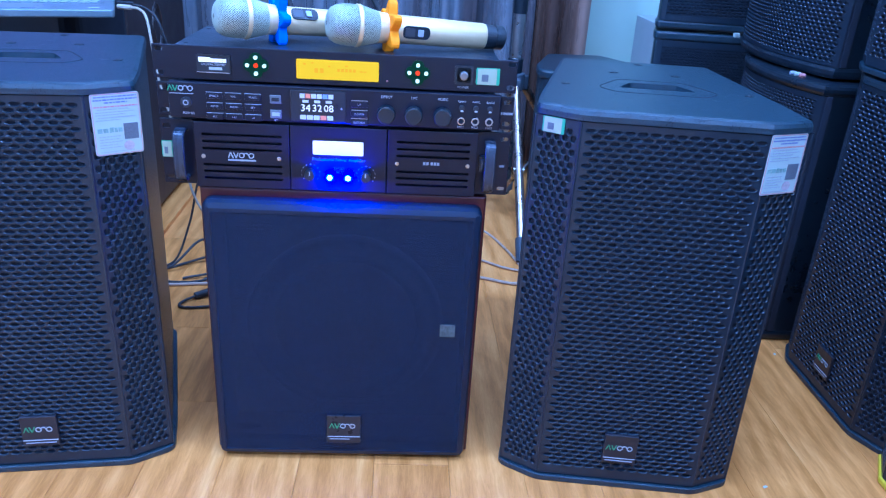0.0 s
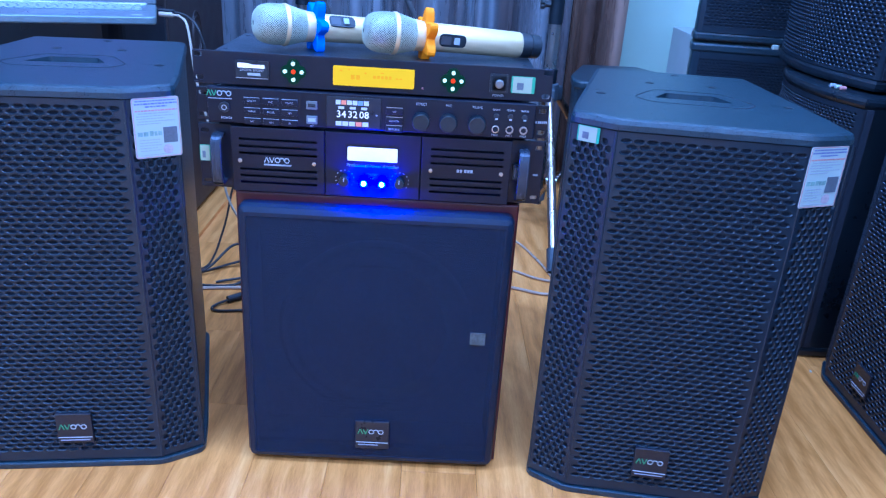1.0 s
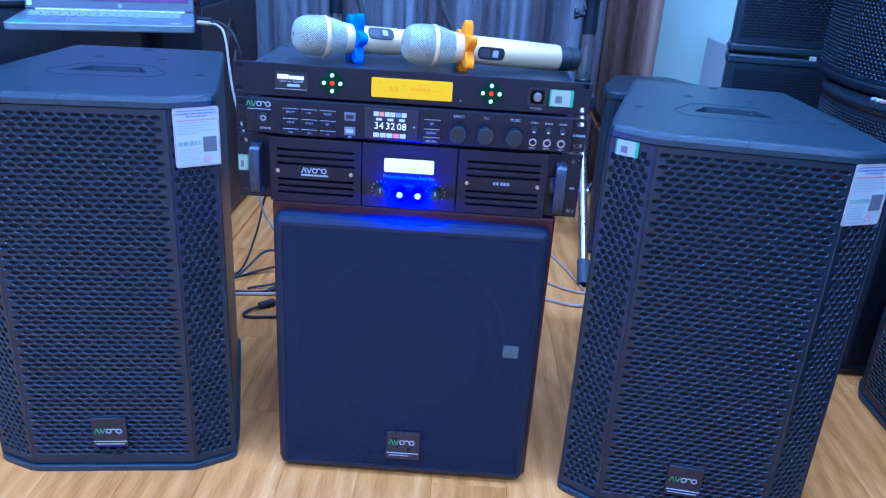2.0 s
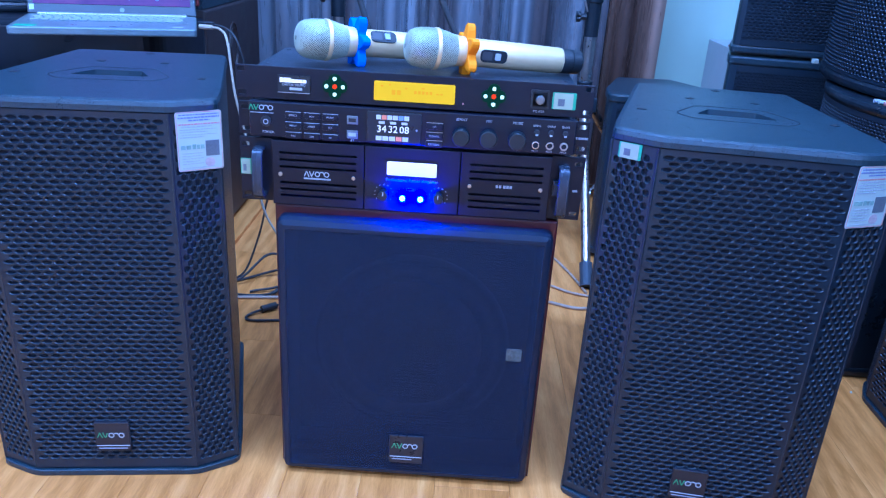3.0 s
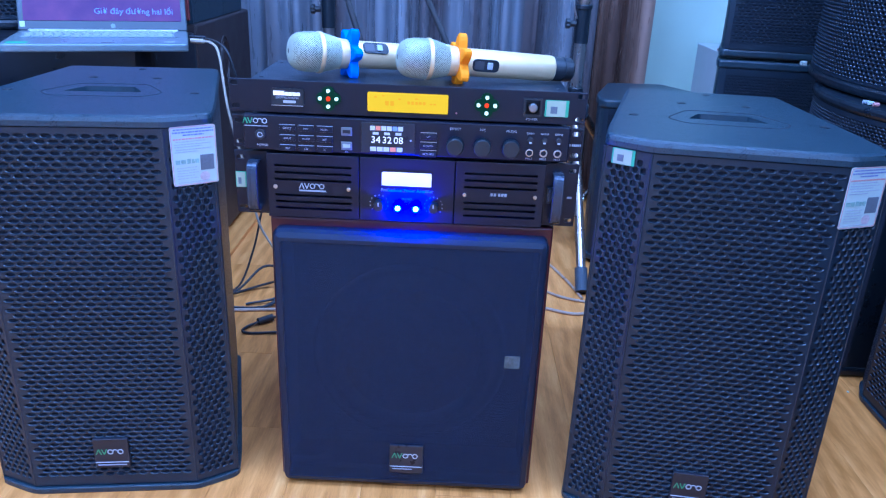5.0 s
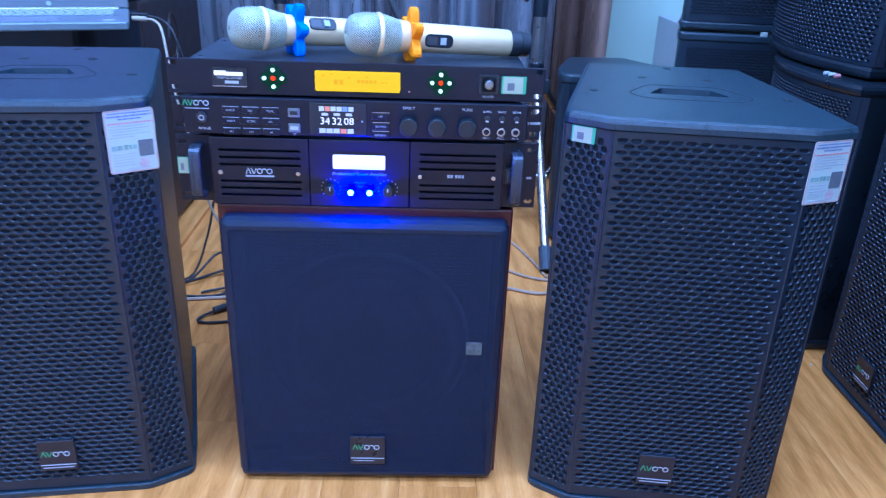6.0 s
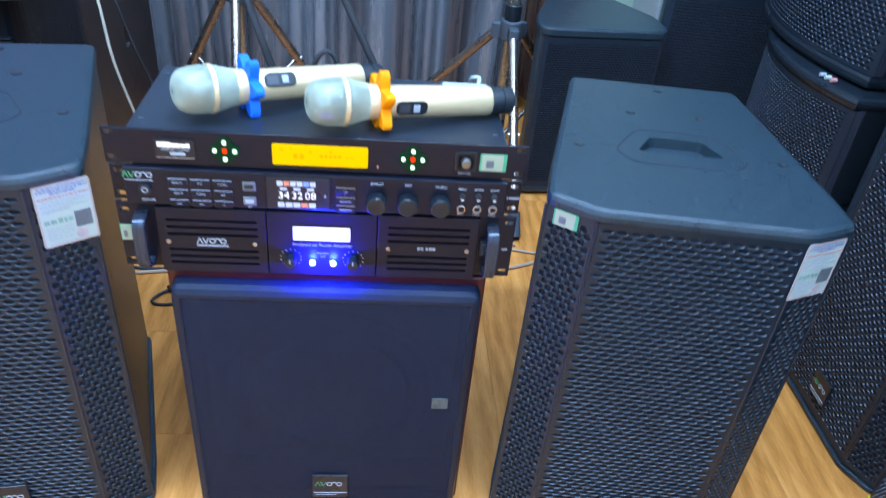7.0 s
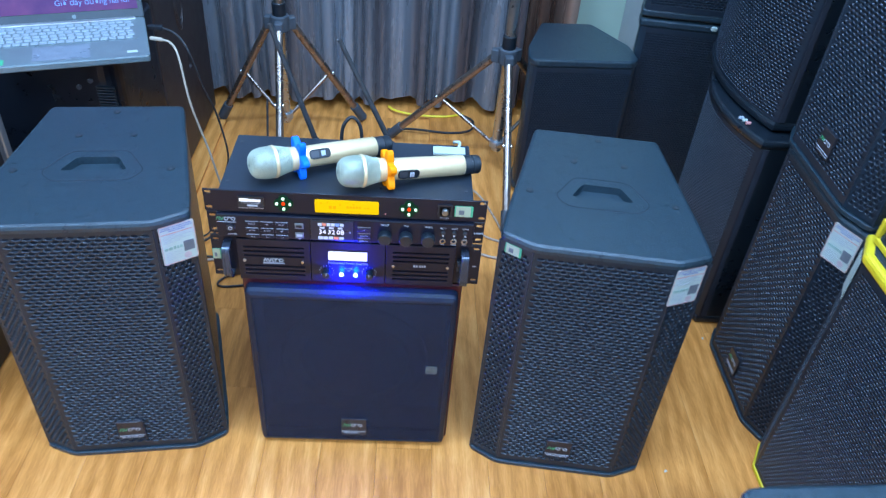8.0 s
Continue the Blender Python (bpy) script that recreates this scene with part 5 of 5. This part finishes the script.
scr = part("lid", lid(boxed(-W, 0, -0.001, 0.007, 0.0, 0.228, 0.003)), LAPTOP_DARK, lap, "dark bezel and back")
scr2 = part("picture", lid(boxed(-W + 0.012, -0.012, -0.0024, -0.0012, 0.022, 0.218)), PURPLE, scr, "purple video picture")
words("Giờ đây đường hai lối", 0.0185, TILTED @ pose(-0.112, -0.0026, 0.0430) @ FACE, LYRIC, scr2)
bm = cyl(bmesh.new(), (-0.158, -0.0014, 0.0110), 0.0048, 0.0012, "y", 20)
part("round_mark", lid(bm), LAPTOP_SILVER, scr)
part("corner_sticker", lid(boxed(-W + 0.004, -W + 0.014, -0.0018, -0.0009, 0.008, 0.020)), WHITE_PAPER, scr)
bm = bmesh.new()
tube(bm, [(-0.518, 0.672, 0.613), (-0.488, 0.666, 0.613)], 0.0052, 10)
wc = thing("white_cable", pose(-0.462, 0.69, 0), "white cable hanging from the laptop to the floor", "cable")
part("plug", bm, WHITE_CABLE, wc, world=True)
bm = bmesh.new()
tube(bm, [(-0.490, 0.666, 0.613), (-0.468, 0.656, 0.611), (-0.446, 0.630, 0.590), (-0.426, 0.602, 0.482), (-0.398, 0.60, 0.359), (-0.382, 0.60, 0.270), (-0.372, 0.60, 0.225), (-0.356, 0.60, 0.188), (-0.30, 0.60, 0.10), (-0.22, 0.60, 0.02), (-0.12, 0.62, 0.005)], 0.0028, 10, True)
part("cord", bm, WHITE_CABLE, wc, world=True)
bc = thing("black_cable", pose(-0.462, 0.75, 0), "thin black cable hanging from the laptop", "cable")
bm = boxed(-0.545, -0.508, 0.735, 0.748, 0.604, 0.616, 0.002)
part("plug", bm, BLACK_PLASTIC, bc, world=True)
bm = bmesh.new()
tube(bm, [(-0.515, 0.742, 0.611), (-0.475, 0.725, 0.604), (-0.443, 0.70, 0.575), (-0.420, 0.71, 0.470), (-0.402, 0.73, 0.385), (-0.385, 0.73, 0.265), (-0.402, 0.73, 0.190), (-0.425, 0.73, 0.100), (-0.46, 0.70, 0.012), (-0.52, 0.68, 0.004), (-0.58, 0.67, 0.004)], 0.0026, 8, True)
part("cord", bm, RUBBER, bc, world=True)

# cabinet that carries the laptop
lc = thing("loudspeaker", pose(-0.80, 0.80, 0), "black loudspeaker with rounded corner carrying the laptop", "loudspeaker")
plan = rounded(rect(-1.06, -0.585, 0.600, 0.93), 0.045, 6)
part("cabinet", prism(plan, 0.0, 0.602, 0.006), GLOSS_BLACK, lc, world=True)
for k in range(9):
    part("fin", boxed(-0.640, -0.598, 0.592, 0.602, 0.455 + 0.0075 * k, 0.4585 + 0.0075 * k, 0.001), BLACK_PLASTIC, lc, world=True)
for x, z in ((-0.681, 0.513), (-0.651, 0.531)):
    part("bolt", cyl(bmesh.new(), (x, 0.598, z), 0.006, 0.006, "y", 12, bevel=0.001), DARK_GREY, lc, world=True)
arc_speaker(pose(-1.065, 0.79, 0.602, 0, 0, 10), 0.235, 0.27, 0.42, 0.03, "black bow-fronted loudspeaker behind the laptop", 0.0130, 0.0090, 0.0050, 0.0030, (0.008, 0.006), "bow-fronted loudspeakers")

# brown subwoofer with an embossed side
br = thing("subwoofer", pose(-0.85, 1.2, 0), "large dark brown vinyl subwoofer with embossed side and grip hole", "subwoofer")
side = slab_with_holes(rect(0.955, 1.46, 0.012, 0.615), [rounded(rect(1.205, 1.238, 0.27, 0.33), 0.012, 4)], -0.50, 0.0, 0.006, 0.05)
side.transform(Matrix.Translation((-0.600, 0, 0)) @ Matrix(((0, 0, 1, 0), (1, 0, 0, 0), (0, 1, 0, 0), (0, 0, 0, 1))))
part("cabinet", side, BROWN_HIDE, br, world=True)
bm = bmesh.new()
for a0, rr in ((0.0, 0.060), (0.9, 0.048), (2.1, 0.034)):
    tube(bm, [(-0.5995, 1.185 + rr * 0.75 * math.cos(a0 + t * 0.42), 0.490 + rr * 1.25 * math.sin(a0 + t * 0.42)) for t in range(13)], 0.0022, 6)
part("embossed_ornament", bm, BROWN_HIDE, br, "raised round ornament", world=True)
for y in (1.0, 1.42):
    for x in (-1.05, -0.65):
        part("foot", cyl(bmesh.new(), (x, y, 0.006), 0.02, 0.012, "z", 14), RUBBER, br, world=True)
rb = thing("wedge_monitor", pose(-0.80, 1.15, 0.615), "dark wedge cabinet with a dark red front board", "loudspeaker")
bm = bmesh.new()
loft(bm, [[(x, 0.965, 0.617), (x, 1.42, 0.617), (x, 1.42, 0.74), (x, 1.20, 0.98), (x, 0.965, 0.98)] for x in (-1.10, -0.61)])
part("cabinet", bm, BLACK_PAINT, rb, world=True)
part("front_board", boxed(-1.09, -0.615, 0.955, 0.9645, 0.625, 0.97, 0.003), RED_CLOTH, rb, "dark red front board", world=True)

# equipment case at the very edge
ec = thing("equipment_case", pose(-1.0, 0.25, 0), "black equipment case with grey metal edging", "case")
part("body", boxed(-1.25, -0.822, 0.06, 0.45, 0.004, 0.500, 0.004), BLACK_PLASTIC, ec, world=True)
for y in (0.055, 0.455):
    part("edging", boxed(-0.832, -0.808, y - 0.012, y + 0.012, 0.0, 0.512, 0.003), GREY_METAL, ec, world=True)
part("edging", boxed(-0.832, -0.808, 0.067, 0.443, 0.498, 0.514, 0.003), GREY_METAL, ec, world=True)
part("edging", boxed(-1.25, -0.833, 0.443, 0.467, 0.498, 0.514, 0.003), GREY_METAL, ec, world=True)
for k in range(5):
    part("rivet", cyl(bmesh.new(), (-0.820, 0.10 + 0.022 * k, 0.020 + 0.016 * k), 0.005, 0.006, "x", 10), CHROME, ec, world=True)

# carton against the wall
cb = thing("carton", pose(0.99, 1.55, 0), "white carton with a red flap, standing against the wall", "carton")
part("body", boxed(0.892, 1.20, 1.46, 1.70, 0.0, 0.545, 0.003), CARTON, cb, world=True)
part("flap", boxed(0.894, 0.940, 1.458, 1.50, 0.546, 0.552, 0.001), RED_PRINT, cb, "red printed flap", world=True)


# ---- loose cables on the floor ----
def cable(name, pts, r, material, label):
    root = thing(name, pose(pts[0][0], pts[0][1], 0), label, "cable")
    bm = bmesh.new()
    tube(bm, pts, r, 8, True)
    part("cord", bm, material, root, world=True)
    return root


cable("black_cable", [(-0.60, 0.70, 0.004), (-0.47, 0.66, 0.010), (-0.40, 0.72, 0.060), (-0.345, 0.70, 0.055), (-0.35, 0.62, 0.012), (-0.43, 0.60, 0.004), (-0.50, 0.63, 0.004), (-0.44, 0.70, 0.004), (-0.36, 0.73, 0.02), (-0.33, 0.68, 0.03), (-0.37, 0.61, 0.006), (-0.46, 0.585, 0.003), (-0.55, 0.60, 0.003)], 0.0032, RUBBER, "black cable lying in loose loops on the floor")
cable("black_cable", [(-0.28, 0.80, 0.40), (-0.285, 0.76, 0.25), (-0.30, 0.70, 0.10), (-0.34, 0.65, 0.02), (-0.42, 0.62, 0.004)], 0.0030, RUBBER, "black cable hanging behind the subwoofer")
cable("milky_cable", [(-0.62, 0.57, 0.004), (-0.45, 0.585, 0.004), (-0.33, 0.60, 0.004), (-0.18, 0.60, 0.004)], 0.0042, CLEAR_CABLE, "milky white cable across the floor")
ad = cable("adapter_cable", [(-0.20, 0.505, 0.004), (-0.30, 0.49, 0.004), (-0.37, 0.478, 0.004), (-0.392, 0.487, 0.004), (-0.385, 0.505, 0.006), (-0.362, 0.528, 0.008)], 0.0030, RUBBER, "short black cable with a plug, beside the subwoofer")
bm = bmesh.new()
tube(bm, [(-0.366, 0.524, 0.009), (-0.338, 0.548, 0.010)], 0.008, 12)
part("plug", bm, RUBBER, ad, world=True)
bm = bmesh.new()
tube(bm, [(-0.338, 0.548, 0.010), (-0.28, 0.57, 0.006), (-0.2, 0.57, 0.004)], 0.003, 8, True)
part("lead", bm, RUBBER, ad, world=True)
cable("milky_cable", [(0.18, 0.70, 0.004), (0.295, 0.676, 0.004), (0.37, 0.648, 0.004), (0.42, 0.66, 0.004), (0.50, 0.70, 0.004)], 0.0042, CLEAR_CABLE, "milky white cable across the floor")
cable("milky_cable", [(0.20, 0.80, 0.004), (0.295, 0.785, 0.004), (0.37, 0.735, 0.004), (0.46, 0.71, 0.004)], 0.0034, CLEAR_CABLE, "milky white cable across the floor")
cable("grey_cable", [(0.24, 1.05, 0.004), (0.33, 0.985, 0.004), (0.38, 0.86, 0.004), (0.41, 0.74, 0.004)], 0.0034, CLEAR_CABLE, "thin grey cable on the floor")
cable("yellow_cable", [(0.03, 1.53, 0.004), (0.06, 1.50, 0.004), (0.14, 1.475, 0.004), (0.24, 1.475, 0.004), (0.31, 1.50, 0.004)], 0.0045, YELLOW_CABLE, "yellow cable below the curtain")
cable("black_cable", [(0.30, 1.50, 0.004), (0.345, 1.45, 0.004), (0.33, 1.38, 0.004), (0.25, 1.355, 0.004), (0.12, 1.37, 0.004), (0.03, 1.36, 0.004)], 0.0042, RUBBER, "black cable in a bend on the floor")
cable("black_cable", [(-0.032, 0.26, 0.56), (-0.030, 0.27, 0.625), (-0.012, 0.275, 0.650), (0.006, 0.272, 0.628), (0.010, 0.26, 0.56)], 0.0036, RUBBER, "black cable looping behind the receiver")


# ---- scraps on the floor ----
for x, y, turn in ((0.700, -0.069, 20), (0.905, 0.350, 70)):
    sc = thing("paper_scrap", pose(x, y, 0.0, 0, 0, turn), "tiny white scrap of paper lying on the floor", "scrap", "scraps on the floor")
    part("paper", prism([(-0.004, -0.002), (0.004, -0.0015), (0.003, 0.002), (-0.003, 0.0015)], 0.0003, 0.0013), WHITE_PAPER, sc)


# ---- floor boards ----
def floor_boards():
    w, l, gap = 0.122, 0.90, 0.0003
    bm = boxed(-w / 2 + gap / 2, w / 2 - gap / 2, -l / 2 + gap / 2, l / 2 - gap / 2, -0.0115, 0.0, 0.0004, 1)
    me = bpy.data.meshes.new("plank")
    bmesh.ops.recalc_face_normals(bm, faces=bm.faces)
    bm.to_mesh(me)
    bm.free()
    me.materials.append(WOOD)
    rnd = random.Random(5)
    floor = bpy.data.objects["floor"]
    for i in range(-11, 12):
        shift = rnd.uniform(0, l)
        for j in range(-2, 3):
            y = j * l + shift
            if -1.9 < y < R["y1"] - l / 2:
                p = new("plank", me)
                p.parent = floor
                p.location = (i * w, y, 0)
    bm = bmesh.new()
    for x0, x1, y0, y1 in ((R["x0"], -11.5 * w, R["y0"], R["y1"]), (11.5 * w, R["x1"], R["y0"], R["y1"])):
        box(bm, x0, x1, y0, y1, -0.0118, -0.0006)
    part("outer_boards", bm, WOOD, floor)


floor_boards()
